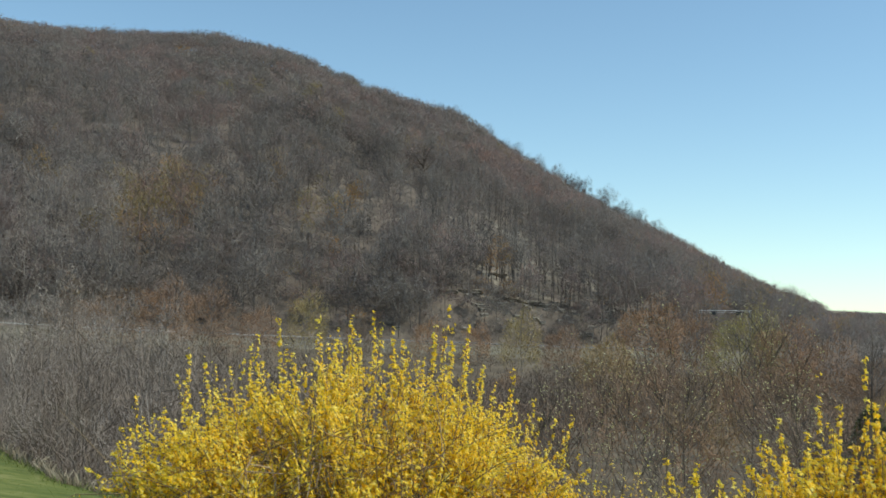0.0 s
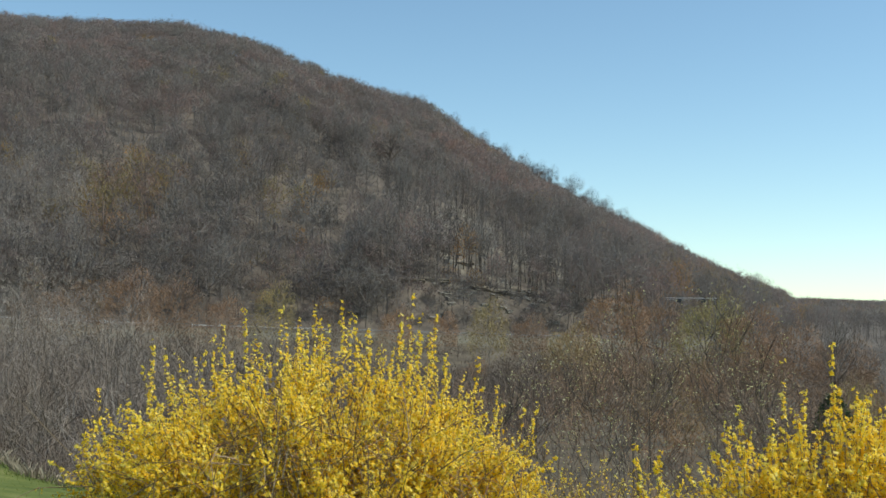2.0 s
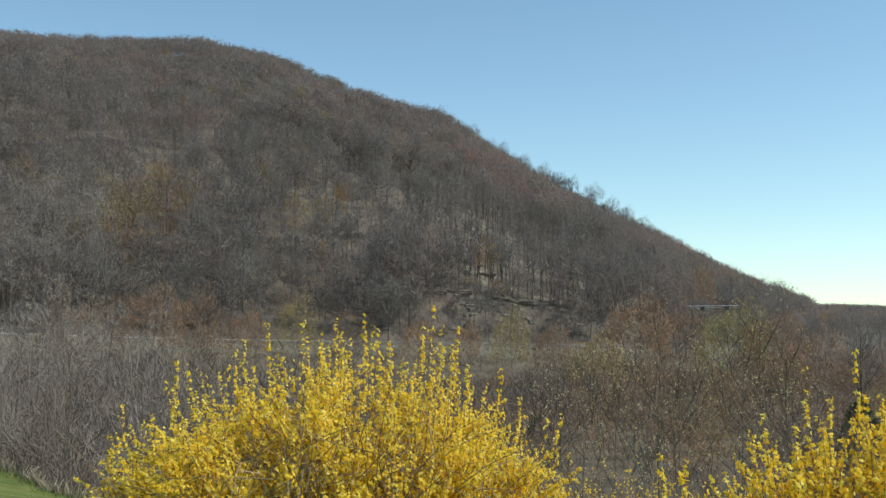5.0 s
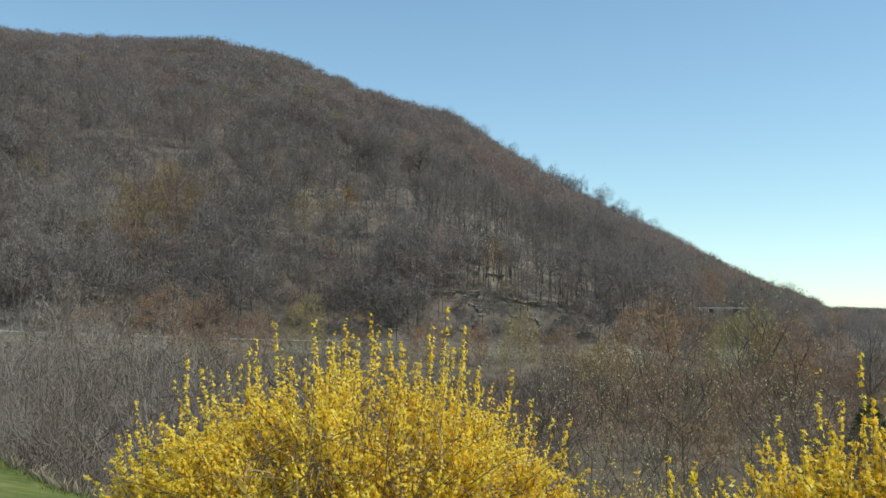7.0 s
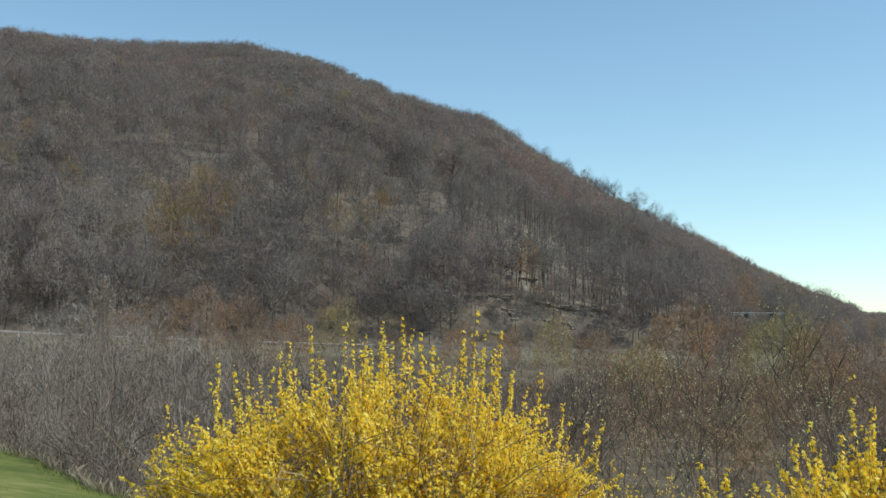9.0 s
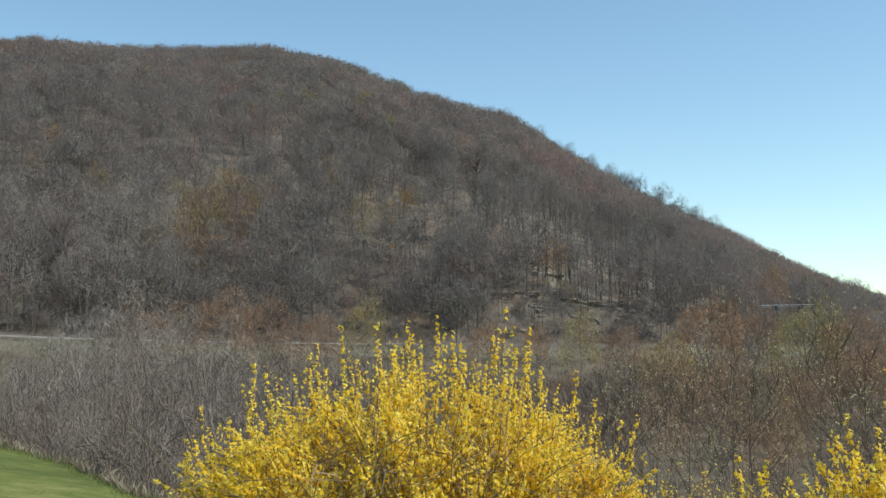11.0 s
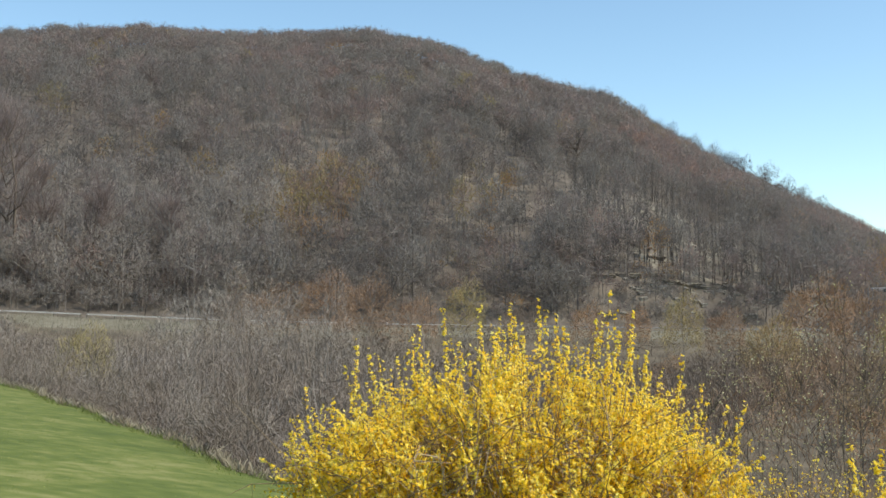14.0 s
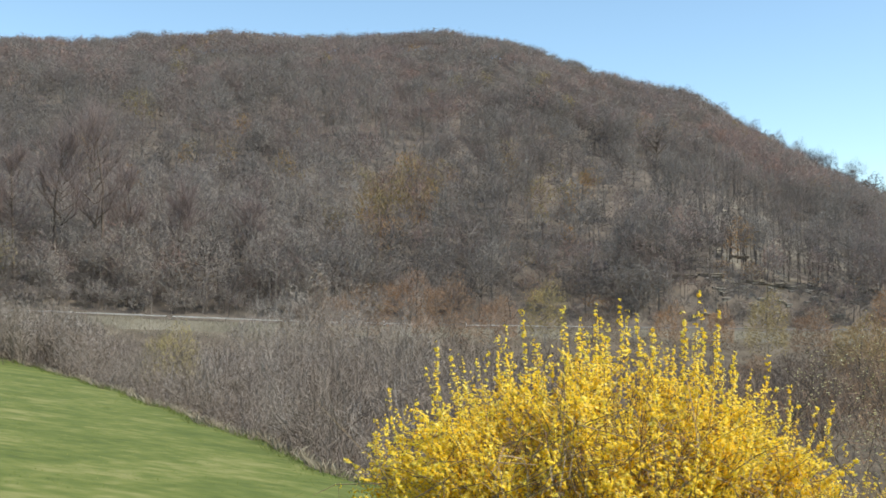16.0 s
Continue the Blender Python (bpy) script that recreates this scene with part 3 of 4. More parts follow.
x, y = behind_edge(850, -40, -3, 0.4, 7)
thicket("bank_brush", "dense tangle of bare grey brush along the lawn's edge", THICKET, x, y, 0.7, 2.0, 0.50, 0.22, 6, 34, 0.0035, 0.0048, 0.22, up=1.3)
x, y = behind_edge(520, -42, -2.5, 0.5, 9)
thicket("bank_bushes", "low rounded bushes of bare brown twigs on the bank", THICKET, x, y, 0.8, 2.2, 0.40, 0.2, 6, 150, 0.004, 0.0062, 0.42, rounded=True)
x, y = behind_edge(760, -44, 0.5, 6, 28)
thicket("slope_brush", "tall bare grey-brown brush on the bank below the lawn", THICKET, x, y, 0.45, 1.04, 0.40, 0.22, 8, 200, 0.0032, 0.0090, 0.26, tops=brush_tops, rounded=True)
x, y = behind_edge(330, -44, 0.5, 4, 24)
thicket("slope_stems", "slim upright grey stems among the brush", THICKET, x, y, 0.5, 0.98, 0.55, 0.25, 8, 40, 0.003, 0.0058, 0.13, up=1.5, tops=brush_tops)
x, y = wedge(170, -37, -29.3, 52, 72)
thicket("corner_brush", "tall pale brown brush reaching up to the guardrail", THICKET, x, y, 0.75, 1.08, 0.55, 0.2, 8, 160, 0.003, 0.013, 0.2, tops=brush_tops, rounded=True)
x, y = wedge(650, -36, 6, 55, 120)
thicket("valley_brush", "bare brown brush on the valley floor", THICKET, x, y, 0.5, 0.95, 0.25, 0.15, 8, 90, 0.006, 0.020, 0.30, tops=brush_tops, rounded=True)
x, y = wedge(210, 2, 27, 40, 160)
thicket("valley_willows", "budding orange-brown willows on the valley floor", WILLOW, x, y, 0.35, 0.82, 0.42, 0.26, 7, 460, 0.0024, 0.017, 0.42, tops=brush_tops, rounded=True)
x, y = wedge(340, 11, 28, 90, 340)
thicket("valley_copse", "bare brown copse across the valley bottom", FOREST, x, y, 3.5, 6.5, 0.25, 0.15, 8, 130, 0.010, 0.03, 0.34, rounded=True)
x, y = wedge(760, -24, 12, 120, 205)
keep = (x - ROAD_A[0]) * ROAD_N[0] + (y - ROAD_A[1]) * ROAD_N[1] < -8
keep &= (rng.uniform(0, 1, 760) < smooth(-24, -12, np.degrees(np.arctan2(x, y))))
thicket("verge_brush", "low grey-brown brush below the road", THICKET, x[keep], y[keep], 1.2, 3.2, 0.15, 0.12, 6, 90, 0.006, 0.022, 0.5, rounded=True)
x, y = wedge(1500, -5, 13, 215, 300)
v = (x - ROAD_A[0]) * ROAD_N[0] + (y - ROAD_A[1]) * ROAD_N[1]
keep = (v > 7) & (v < 22) & (rng.uniform(0, 1, 1500) < np.where(v < 13, 1.0, 0.45))
thicket("cut_brush", "low grey brush on the bank above the road", FOREST, x[keep], y[keep], 1.2, 2.8, 0.27, 0.12, 5, 70, 0.008, 0.03, 0.5, rounded=True)
x, y = behind_edge(240, -1, 15, 1.0, 18)
thicket("near_brush", "bare brown saplings below the flowering shrubs", THICKET, x, y, 0.5, 1.5, 0.15, 0.16, 8, 64, 0.0024, 0.0036, 0.42)


def budding_shrub(label, az, d, el, width, species, seed, mat=WILLOW, twig_r=0.026):
    """A rounded bush of fine budding twigs on the valley floor, its top at the elevation el."""
    global rng
    rng = np.random.default_rng(seed)
    x, y = d * math.sin(radians(az)), d * math.cos(radians(az))
    z = float(land(x, y))
    h = max(2.5, 1.65 + d * math.tan(radians(el)) - z)
    round_tree(label, x, y, h, width, species, mat, 2200, 0.05, twig_r, 10, "budding bushes in the valley", "budding_bush", "bush", 0.46, 0.55)


OLIVE, RUSSET = "rounded bush hazed with olive-yellow buds", "rounded bush of russet-brown twigs"
for i, (label, az, d, el, w, sp) in enumerate((
        (RUSSET, -14.6, 150, 1.9, 4.5, 0.62), (RUSSET, -12.4, 140, 1.7, 4.0, 0.55), (RUSSET, -17.0, 150, 1.3, 4.5, 0.50), (RUSSET, -19.5, 135, 0.9, 3.5, 0.35),
        (OLIVE, -7.5, 150, 1.5, 3.2, 0.85), (RUSSET, -9.8, 160, 0.8, 3.5, 0.6), (RUSSET, -4.5, 170, 0.4, 3.5, 0.35), (RUSSET, -1.2, 170, 0.4, 3.0, 0.68), (RUSSET, 1.3, 180, 0.2, 2.5, 0.66),
        (OLIVE, 3.4, 130, 0.8, 2.6, 0.84), (RUSSET, 5.6, 150, 0.1, 3.0, 0.55), (RUSSET, 9.8, 120, 1.35, 4.0, 0.66), (RUSSET, 11.8, 125, 0.9, 3.5, 0.55), (OLIVE, 14.3, 115, 1.05, 4.2, 0.90),
        (RUSSET, 16.2, 110, 0.5, 3.5, 0.62), (RUSSET, 18.3, 105, -0.3, 3.2, 0.6), (RUSSET, 20.6, 100, -0.9, 3.0, 0.5), (OLIVE, 7.6, 110, -0.4, 3.0, 0.80), (OLIVE, -26.4, 47, -0.7, 1.3, 0.88))):
    budding_shrub(label, az, d, el, w, sp, 90 + i, WILLOW, 0.026 if d > 60 else 0.008)
for i, (az, d, el, w) in enumerate(((-20.6, 62, 1.1, 1.7), (-19.4, 64, 1.5, 1.9), (-17.9, 66, 0.8, 1.8), (-16.2, 60, 0.5, 1.7), (-22.4, 58, 0.0, 1.6), (-14.4, 62, 0.3, 1.8))):
    budding_shrub("tall rounded bush of bare silver-grey twigs", az, d, el, w, 0.8, 130 + i, THICKET, 0.012)


# ---------------------------------------------------------------- flowering shrubs
def flowers(soup, centre, axis, size):
    """Four-petalled blossoms: each petal a folded strip."""
    k = len(centre)
    axis = axis / (np.linalg.norm(axis, axis=1, keepdims=True) + 1e-9)
    ref = rng.normal(size=(k, 3))
    a = np.cross(axis, ref)
    a /= np.linalg.norm(a, axis=1, keepdims=True) + 1e-9
    b = np.cross(axis, a)
    for i in range(2):
        t = i * np.pi / 2 + rng.normal(0, 0.15, k)[:, None]
        r = a * np.cos(t) + b * np.sin(t)
        s = -a * np.sin(t) + b * np.cos(t)
        L = (size * rng.uniform(0.85, 1.15, k))[:, None]
        lift = axis * L * rng.uniform(0.1, 0.4, (k, 1))
        soup.quads(np.stack([centre + r * L + lift, centre + s * L * 0.5, centre - r * L + lift, centre - s * L * 0.5], 1))


def bezier(a, b, c, t):
    t = t[:, None]
    return a * (1 - t) ** 2 + 2 * b * t * (1 - t) + c * t * t


SWAY = []


def cane(bush, a, b, c, bloom0, density, size, radius=0.006, sway=0.0, shoots=0):
    """One cane of a shrub with the blossoms along it. Coordinates in the shrub's space."""
    n = 9
    line = bezier(a, b, c, np.linspace(0, 1, n))
    line[1:-1] += rng.normal(0, 0.012, (n - 2, 3))
    wood, bloom = Soup(), Soup()
    wood.tubes((line - a)[None], (radius * np.linspace(1.2, 0.35, n))[None], 4)
    lines = [(line, bloom0)]
    for _ in range(shoots):
        i = int(rng.integers(n // 3, n - 1))
        p = line[i]
        way = rng.normal(0, 0.5, 3) + np.array([0, 0, 0.9])
        way[:2] += (c - a)[:2] * 0.3
        tip = p + way / np.linalg.norm(way) * rng.uniform(0.12, 0.34)
        sub = bezier(p, (p + tip) / 2 + rng.normal(0, 0.02, 3), tip, np.linspace(0, 1, 5))
        wood.tubes((sub - a)[None], (radius * 0.5 * np.linspace(1.0, 0.4, 5))[None], 3)
        lines.append((sub, 0.1))
    for ln, b0 in lines:
        seg = np.linalg.norm(np.diff(ln, axis=0), axis=1)
        cum = np.concatenate([[0], np.cumsum(seg)])
        count = max(3, int(cum[-1] * (1 - b0) * density))
        at = rng.uniform(b0, 1.0, count) * cum[-1]
        at = np.round(at / 0.030) * 0.030 + rng.normal(0, 0.008, count)      # blossoms sit at the nodes
        p = np.stack([np.interp(at, cum, ln[:, i]) for i in range(3)], 1)
        ax = rng.normal(0, 0.8, (count, 3)) + np.array([0.45, -0.35, 0.55])
        flowers(bloom, p - a + ax / np.linalg.norm(ax, axis=1, keepdims=True) * rng.uniform(0.008, 0.020, (count, 1)), ax, size * rng.uniform(0.8, 1.2, count))
    ob = part("cane", wood.mesh("cane", CANE), bush)
    ob.location = a
    part("blossom", bloom.mesh("blossom", PETAL), ob, "bright yellow four-petalled blossoms")
    if sway:
        SWAY.append((ob, a, sway))
    return ob


def shrub(label, cx, cy, rx, ry, outline, count, spikes, size, density, seed, zside=0.45, hollow=None, tangle=560, sparse=()):
    """An arching shrub: canes fan from the base up to its outline, (x, z) pairs, with upright shoots over it."""
    global rng
    rng = np.random.default_rng(seed)
    z0 = float(land(cx, cy))
    bush = tagged(new("forsythia_bush"), label, "shrub", "flowering shrubs")
    bush.location = (cx, cy, z0)
    ox, oz = [p[0] - cx for p in outline], [p[1] - z0 for p in outline]
    side = zside - z0

    def bare(p):
        return hollow is not None and p[1] < 0.2 and abs(p[0] + cx - hollow[0]) < hollow[1] and p[2] + z0 < hollow[2]

    for i in range(count):
        ang = rng.uniform(0, 2 * np.pi)
        q = math.sqrt(rng.uniform(0.0, 1.0))
        x, y = math.cos(ang) * q * rx, math.sin(ang) * q * ry
        top = float(np.interp(x, ox, oz))
        rise = side + (top - side) * max(0.0, 1 - (y / ry) ** 2) ** 0.4 - 0.06 + rng.normal(0, 0.05)
        end = np.array([x, y, rise])
        root = np.array([x * 0.35 * rng.uniform(0.1, 1), y * 0.35 * rng.uniform(0.1, 1), -0.05])
        mid = np.array([x * 0.5, y * 0.5, rise * rng.uniform(0.85, 1.05)])
        cane(bush, root, mid, end, 0.42, density, size, 0.006, 0.0, 10)
    for i in range(count):
        ang = rng.uniform(np.pi, 2 * np.pi) if i % 4 else rng.uniform(0, np.pi)
        q = rng.uniform(0.55, 1.0)
        x, y = math.cos(ang) * q * rx, math.sin(ang) * q * ry
        top = float(np.interp(x, ox, oz))
        rise = side - 0.1 + (top - side) * math.sqrt(max(0.0, 1.06 - (y / ry) ** 2)) * rng.uniform(0.2, 0.9)
        end = np.array([x, y, rise])
        if bare(end):
            continue
        root = np.array([x * 0.45, y * 0.45, -0.05])
        mid = np.array([x * 0.65, y * 0.65, rise * 0.95])
        cane(bush, root, mid, end, 0.40, density, size, 0.0055, 0.0, 10)
    more = [(sx + rng.normal(0, 0.055), sz - rng.uniform(0.04, 0.30)) for sx, sz in spikes for _ in range(3) if (sx, sz) not in sparse]
    for n, (sx, sz) in enumerate(spikes + more):
        full = 0.7 if n >= len(spikes) else 0.65 if (sx, sz) in sparse else 0.95
        sy = rng.uniform(-0.35, 0.35) * ry
        end = np.array([sx - cx, sy, sz - z0])
        root = np.array([(sx - cx) * 0.35, sy * 0.3, -0.05])
        mid = np.array([(sx - cx) * rng.uniform(0.85, 1.02), sy * 0.9, (sz - z0) * 0.5])
        cane(bush, root, mid, end, 0.42, density * full, size, 0.0045, 1.0, 0)
    # bare tan canes that arch over the front
    for _ in range(tangle // 40):
        x = rng.uniform(-0.75, 0.75) * rx
        a = np.array([x, -ry * rng.uniform(0.55, 0.95), float(np.interp(x, ox, oz)) * rng.uniform(0.62, 0.86)])
        c = a + np.array([rng.normal(0, 0.35), rng.uniform(-0.15, 0.1), rng.uniform(-0.05, 0.30)])
        line = bezier(a, (a + c) / 2 + np.array([0, -0.05, 0.10]), c, np.linspace(0, 1, 7)) + rng.normal(0, 0.006, (7, 3))
        wood = Soup()
        wood.tubes((line - a)[None], (np.linspace(0.0030, 0.0014, 7))[None], 4)
        part("bare_cane", wood.mesh("bare_cane", CANE), bush, "bare tan cane").location = a
    # dead brown twigs inside the shrub
    dead = Soup()
    k = tangle
    dx = rng.normal(0.1, rx * 0.36, k)
    a = np.stack([dx, rng.normal(-0.35 * ry, ry * 0.33, k), rng.uniform(0.25, 0.82, k) * np.interp(dx, ox, oz)], 1)
    d = rng.normal(0, 0.24, (k, 3)) + np.array([0, 0, 0.12])
    ln = np.stack([a, a + d * 0.5 + rng.normal(0, 0.04, (k, 3)), a + d], 1)
    dead.tubes(ln, np.tile([0.004, 0.003, 0.0015], (k, 1)), 3)
    tagged(part("inner_twig", dead.mesh("inner_twig", CANE), bush, "tangled brown inner twigs"), kind="stuff")
    return bush


SPIKES_A = [(-1.72, 1.49), (-1.60, 1.44), (-1.34, 1.60), (-1.24, 1.42), (-1.10, 1.70), (-1.00, 1.46), (-0.89, 1.74), (-0.68, 1.74), (-0.63, 1.62), (-0.51, 1.76), (-0.41, 1.66), (-0.05, 1.81), (-0.14, 1.64), (0.09, 1.74), (0.0, 1.55), (0.36, 1.42), (0.16, 1.45), (-0.78, 1.60), (-0.28, 1.50), (0.72, 1.14), (-2.02, 1.22), (-1.85, 1.16), (-2.16, 1.02), (-2.28, 0.86), (-1.48, 1.38), (0.52, 1.22), (-0.34, 1.58), (0.28, 1.30)]
OUTLINE_A = [(-2.3, 0.58), (-2.2, 0.68), (-1.98, 0.90), (-1.68, 1.06), (-1.35, 1.20), (-0.98, 1.29), (-0.5, 1.32), (-0.09, 1.26), (0.24, 1.14), (0.43, 1.02), (0.65, 0.89), (0.84, 0.72), (1.0, 0.6)]
shrub("large rounded shrub covered in bright yellow blossom", -0.70, 7.4, 1.66, 1.2, OUTLINE_A, 128, SPIKES_A, 0.0134, 96, 21, 0.55, (-0.82, 0.24, 0.76), 900)
SPIKES_B = [(1.74, 1.24), (1.96, 1.46), (2.15, 1.57), (2.22, 1.34), (2.09, 1.30), (2.28, 1.20), (2.37, 1.31), (2.43, 1.32), (2.47, 1.29), (2.57, 1.24), (2.0, 1.12), (1.84, 1.14), (2.71, 1.04), (1.20, 0.96), (1.34, 0.96), (1.27, 0.90), (1.42, 0.89), (1.50, 0.90), (1.58, 0.86)]
OUTLINE_B = [(1.1, 0.66), (1.35, 0.74), (1.55, 0.79), (1.8, 0.87), (2.0, 0.96), (2.2, 1.03), (2.42, 1.16), (2.56, 1.10), (2.72, 0.95), (3.1, 0.88), (3.4, 0.7)]
shrub("tall yellow-flowering shrub with upright canes", 2.44, 6.2, 0.92, 0.7, OUTLINE_B, 62, SPIKES_B, 0.0158, 92, 22, 0.50, None, 200, ((1.96, 1.46), (2.15, 1.57), (2.28, 1.20)))
OUTLINE_C = [(0.3, 0.6), (0.8, 0.72), (1.15, 0.70), (1.6, 0.66), (2.1, 0.5)]
shrub("low arching shrub with sparse yellow-green blossom", 1.15, 6.9, 0.9, 0.6, OUTLINE_C, 30, [(0.98, 0.90), (1.32, 0.80)], 0.0095, 24, 23, 0.46, None, 300)


# ---------------------------------------------------------------- saplings with opening buds
def sapling(x, y, top, spread, seed, limbs=16, twigs=110):
    global rng
    rng = np.random.default_rng(seed)
    z = float(land(x, y))
    root = tagged(new("sapling"), "slender brown sapling with pale opening buds", "sapling", "budding saplings")
    root.location = (x, y, z)
    h = top - z
    both = Soup()
    tips = grow(both, np.zeros((1, 3)), np.array([h]), np.array([spread]), np.array([0.2]), limbs, twigs, np.array([0.011]), 0.0036, 5, 0.25, 0.02, 1.1, kinks=1.0)
    tree_parts(root, both, limbs, DARKBARK, DARKBARK, "crown", "fine brown twigs")
    buds = Soup()
    c = np.concatenate([tips, tips + rng.normal(0, 0.06, tips.shape)])
    ax = rng.normal(0, 1, c.shape) + np.array([0, 0, 0.8])
    flowers(buds, c, ax, np.full(len(c), 0.0135))
    tagged(part("bud", buds.mesh("bud", BUD), root, "pale yellow-green opening buds"), kind="stuff")


for i, (sx, sy, st, sp) in enumerate(((2.7, 13.7, 2.0, 0.75), (3.0, 14.4, 1.2, 0.6), (3.9, 13.0, 1.1, 0.6), (2.0, 13.2, 1.0, 0.55), (3.45, 13.4, 1.75, 0.70), (4.3, 14.2, 1.55, 0.7), (1.7, 15.0, 1.1, 0.7), (2.2, 16.5, 1.3, 0.8), (4.9, 15.5, 1.3, 0.8), (0.9, 14.0, 0.7, 0.6))):
    sapling(sx, sy, st, sp, 40 + i)


# ---------------------------------------------------------------- evergreen in the valley
def conifer(x, y, h):
    global rng
    rng = np.random.default_rng(60)
    root = tagged(new("conifer"), "small dark green conifer among bare willows", "tree")
    root.location = (x, y, float(land(x, y)))
    trunk = Soup()
    trunk.tubes(np.array([[[0, 0, -0.2], [0, 0, h * 0.5], [0.03, 0, h]]]), np.array([[0.12, 0.07, 0.01]]), 6)
    part("trunk", trunk.mesh("trunk", BARK), root)
    k = 3400
    t = rng.uniform(0.05, 1.0, k) ** 0.8
    r = (1 - t) ** 0.7 * h * 0.46 * np.sqrt(rng.uniform(0.1, 1, k)) + 0.04
    a = rng.uniform(0, 2 * np.pi, k)
    p = np.stack([np.cos(a) * r, np.sin(a) * r, t * h - r * 0.25], 1)
    d = np.stack([np.cos(a) * 0.26, np.sin(a) * 0.26, rng.normal(0, 0.08, k)], 1)
    crown = Soup()
    crown.tubes(np.stack([p, p + d], 1), np.tile([0.035, 0.01], (k, 1)), 2)
    tagged(part("crown", crown.mesh("crown", NEEDLES), root, "dark green needled boughs"), kind="stuff")


conifer(20.6, 56.3, 5.3)


# ---------------------------------------------------------------- gantry over the road
def gantry():
    a, b = np.array([42.3, 195.6, 6.35]), np.array([50.8, 193.5, 6.35])
    mid = (a + b) / 2
    root = tagged(new("signal_gantry"), "thin grey steel gantry carrying two dark boxes", "gantry")
    g = float(land(mid[0], mid[1]))
    root.location = (mid[0], mid[1], g)
    top = mid[2] - g
    half = float(np.linalg.norm((b - a)[:2])) / 2
    root.rotation_euler = (0, 0, math.atan2(b[1] - a[1], b[0] - a[0]))
    bm = bmesh.new()
    box(bm, 0, 0, top, half * 2, 0.10, 0.09, 0.015)
    box(bm, 0, 0, top - 0.3, half * 2, 0.05, 0.04, 0.008)
    part("beam", bm_mesh("beam", bm, WHITE), root, "pale painted beam")
    for sx in (-half, half):
        bm = bmesh.new()
        for o in (-0.35, 0.35):
            box(bm, sx + o, 0, top / 2 - 0.5, 0.13, 0.13, top + 1.0, 0.02)
        for n in range(int(top)):
            box(bm, sx, 0, n + 0.5, 0.7, 0.07, 0.07, 0.01)
        part("mast", bm_mesh("mast", bm, DULL), root, "pale lattice mast")
    for sx in (-half * 0.45, half * 0.5):
        bm = bmesh.new()
        box(bm, sx, -0.15, top - 0.45, 0.8, 0.3, 0.6, 0.05)
        part("signal_box", bm_mesh("signal_box", bm, SIGN_GREY), root, "dark box")


gantry()


# ---------------------------------------------------------------- rock ledges over the road
def ledges():
    global rng
    rng = np.random.default_rng(70)
    for i in range(110):
        az = rng.uniform(0.5, 10.5) if i > 8 else rng.uniform(-5, 0.5)
        for d in np.arange(225, 330, 1.0):
            x, y = d * math.sin(radians(az)), d * math.cos(radians(az))
            v = (x - ROAD_A[0]) * ROAD_N[0] + (y - ROAD_A[1]) * ROAD_N[1]
            if v > 11 + 16 * ((i * 0.37) % 1):
                break
        z = float(land(x, y))
        L, W, H = rng.uniform(0.6, 1.9), rng.uniform(0.7, 1.5), rng.uniform(0.3, 0.75)
        bm = bmesh.new()
        bmesh.ops.create_cube(bm, size=1)
        bmesh.ops.subdivide_edges(bm, edges=bm.edges[:], cuts=2, use_grid_fill=True)
        for vert in bm.verts:
            n = noise.noise_vector(vert.co * 2.3 + Vector((i * 3.1, 0, 0)))
            vert.co += n * 0.22
            vert.co.x, vert.co.y, vert.co.z = vert.co.x * L, vert.co.y * W, vert.co.z * H
        ob = new("rock_ledge", bm_mesh("rock_ledge", bm, ROCK))
        ob.matrix_world = pose(x, y, z + H * 0.02, rng.uniform(5, 22), rng.uniform(-8, 8), math.degrees(math.atan2(ROAD_T[1], ROAD_T[0])) + rng.uniform(-12, 12))
        tagged(ob, "dark shale ledge jutting from the hillside", "rock", "rock ledges over the road")
    for i, (az, el, L) in enumerate(((-0.4, 1.95, 5.0), (0.6, 2.0, 7.5), (1.9, 2.05, 6.5), (2.8, 1.7, 5.0), (3.6, 1.55, 6.0), (-2.4, 1.6, 3.5), (-4.6, 2.0, 3.0), (4.6, 1.35, 5.0), (2.2, 2.9, 4.0), (5.4, 3.2, 3.0), (1.2, 3.5, 3.0))):
        x, y, d = on_slope(az, el)
        bm = bmesh.new()
        bmesh.ops.create_cube(bm, size=1)
        bmesh.ops.subdivide_edges(bm, edges=bm.edges[:], cuts=4, use_grid_fill=True)
        for vert in bm.verts:
            vert.co += noise.noise_vector(vert.co * 3.1 + Vector((i * 5.3, 2, 0))) * 0.17
            vert.co.x, vert.co.y, vert.co.z = vert.co.x * L, vert.co.y * 2.4, vert.co.z * 0.9
        ob = new("stone_ledge", bm_mesh("stone_ledge", bm, SCREE))
        ob.matrix_world = pose(x, y, float(land(x, y)) + 0.2, 8, rng.uniform(-3, 3), rng.uniform(-8, 10))
        tagged(ob, "long pale weathered stone ledge on the slope", "rock", "pale ledges over the road")


ledges()


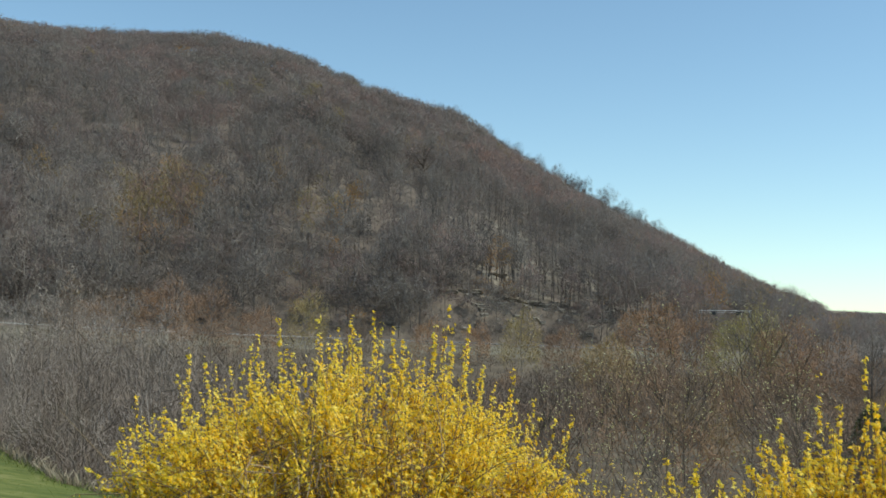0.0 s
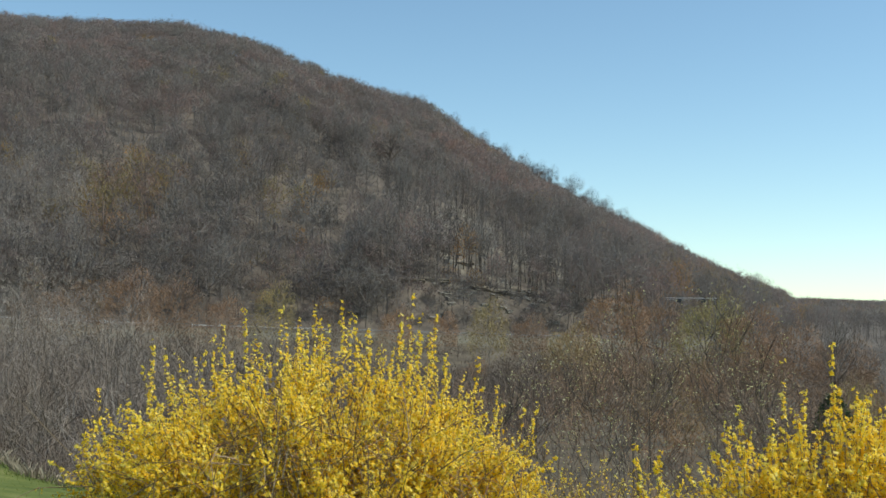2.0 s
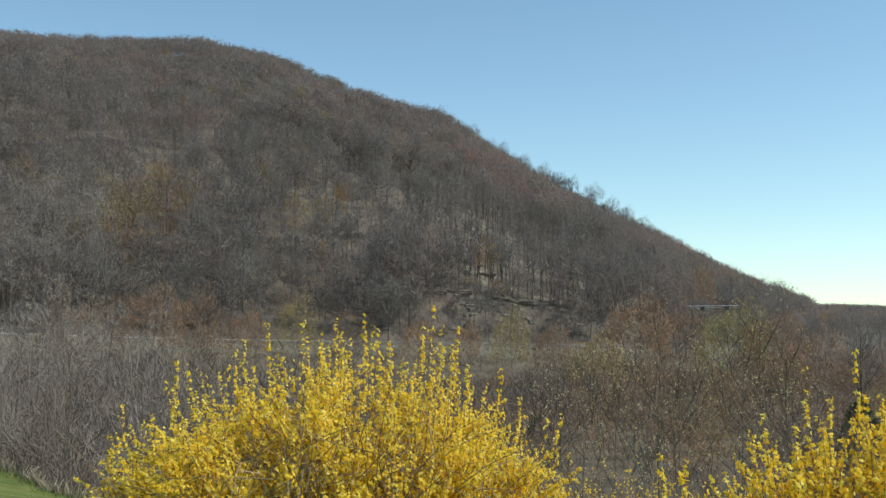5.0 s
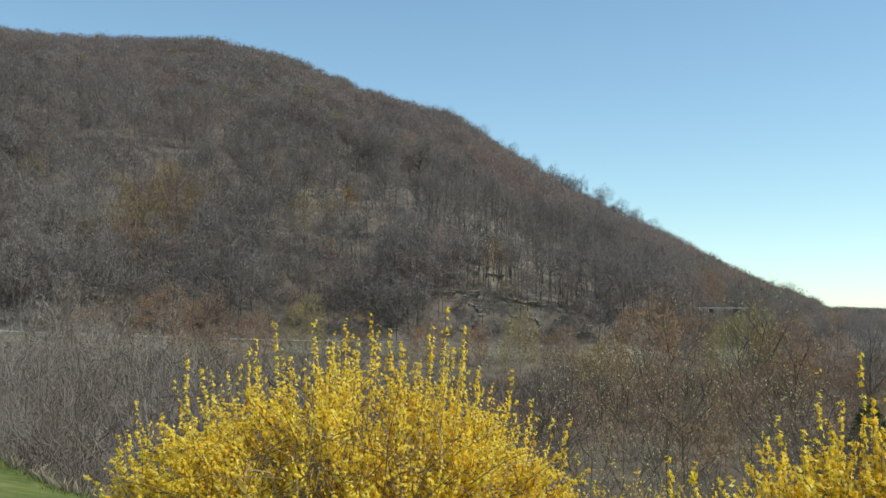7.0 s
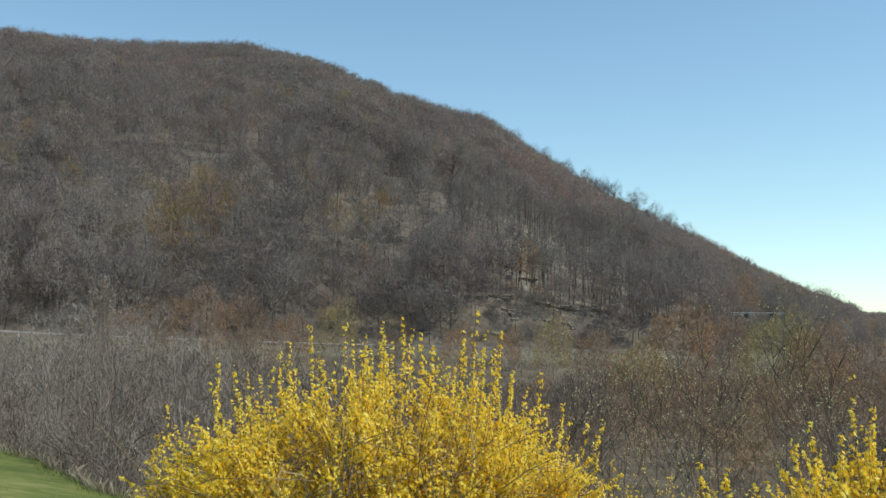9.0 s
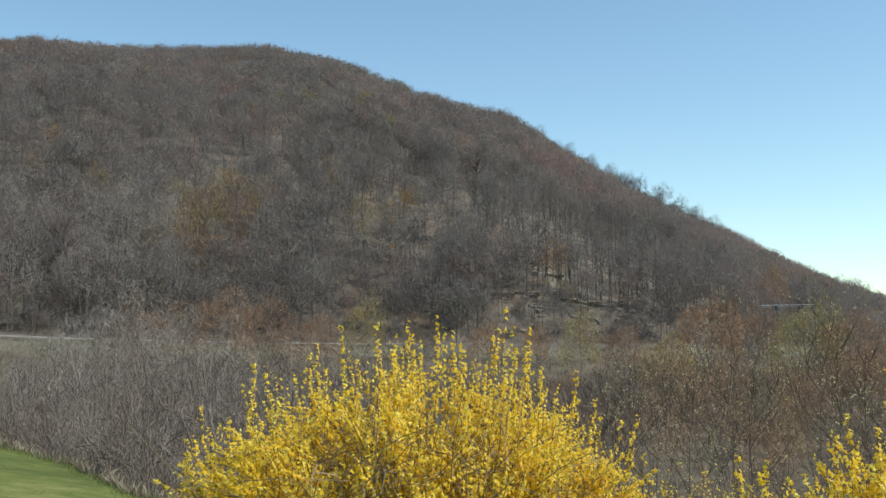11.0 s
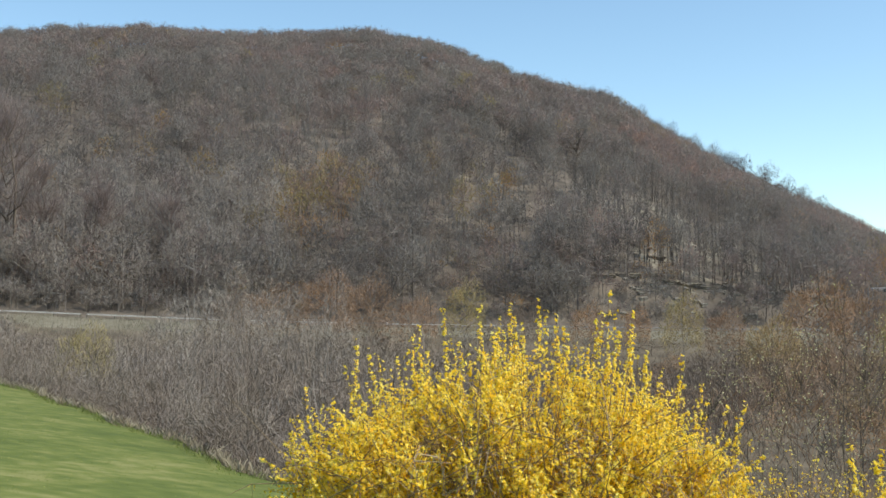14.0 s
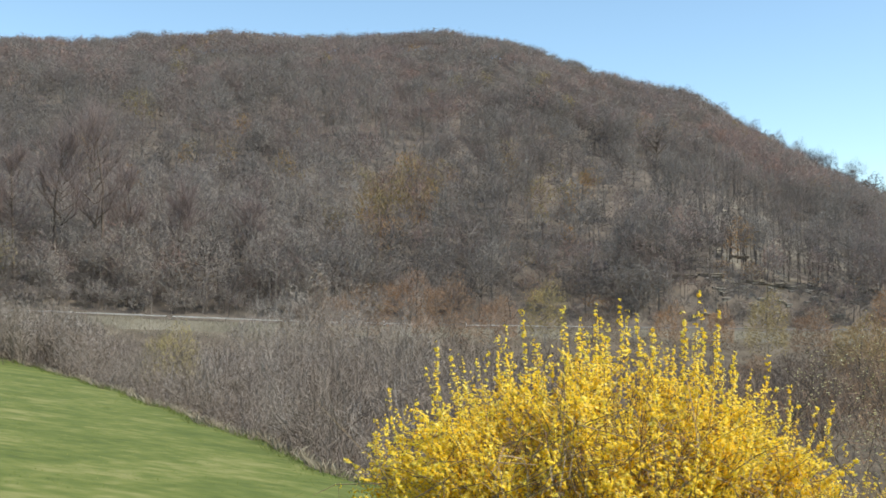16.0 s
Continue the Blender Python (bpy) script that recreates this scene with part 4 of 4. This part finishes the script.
# ---------------------------------------------------------------- grass
def grass():
    global rng
    rng = np.random.default_rng(80)

    def blades(name, label, x, y, hmin, hmax, width, mat):
        k = len(x)
        p = np.stack([x, y, land(x, y) - 0.01], 1)
        a = rng.uniform(0, 2 * np.pi, k)
        h = rng.uniform(hmin, hmax, k)[:, None]
        side = np.stack([np.cos(a), np.sin(a), 0 * a], 1) * width
        bend = rng.normal(0, 0.35, (k, 3)) * h
        bend[:, 2] = 0
        soup = Soup()
        soup.quads(np.stack([p - side, p + side, p + side * 0.5 + bend * 0.4 + h * np.array([0, 0, 0.6]), p + bend + h * np.array([0, 0, 1.0])], 1))
        tagged(new(name, soup.mesh(name, mat)), label, "grass", kind="stuff")

    x, y = behind_edge(17000, -42, -2.5, -0.3, 1.3)
    x = x[patches(x, y, 1.1, 4.0) > 0.42]
    y = edge_y(x) + rng.uniform(-0.3, 1.3, len(x)) ** 2 * 0.8 - 0.1
    blades("edge_grass", "pale dry grass along the lawn's edge", x, y, 0.04, 0.26, 0.005, STRAW)
    x, y = behind_edge(4000, -42, -2.5, -0.7, 0.0)
    blades("edge_tufts", "longer green grass at the lawn's edge", x, y, 0.03, 0.13, 0.006, BLADES)
    x, y = wedge(60000, -38, -8, 13, 44)
    keep = (y < edge_y(x)) & (rng.uniform(0, 1, len(x)) < patches(x, y, 1.3, 5.0) * 1.1)
    blades("lawn_grass", "short green lawn grass growing in uneven tufts", x[keep], y[keep], 0.012, 0.032, 0.006, BLADES)


grass()


def verge_grass():
    global rng
    rng = np.random.default_rng(81)
    k = 16000
    t, v = rng.uniform(-0.25, 0.95, k), rng.uniform(-24, -5.6, k)
    p = ROAD_A + ROAD_D * t[:, None] + ROAD_N * v[:, None]
    base = np.stack([p[:, 0], p[:, 1], land(p[:, 0], p[:, 1])], 1)
    tip = base + np.stack([rng.normal(0, 0.18, k), rng.normal(0, 0.18, k), rng.uniform(0.2, 0.7, k)], 1)
    soup = Soup()
    soup.tubes(np.stack([base, tip], 1), np.tile([0.03, 0.012], (k, 1)), 2)
    tagged(new("verge_grass", soup.mesh("verge_grass", DRYGRASS)), "tall dry grass on the bank below the road", "grass", kind="stuff")


verge_grass()


# ---------------------------------------------------------------- motion
def motions():
    for i, (ob, a, amount) in enumerate(SWAY):
        rows = []
        for n in range(33):
            t = n * 0.5
            x = 0.55 * math.sin(1.9 * t + i * 1.3) + 0.35 * math.sin(4.1 * t + i * 2.1)
            y = 0.45 * math.sin(1.5 * t + i * 0.7)
            rows.append((t, pose(a[0], a[1], a[2], 0.5 * amount * y, 0.5 * amount * x, 0)))
        walk(ob, rows)


motions()
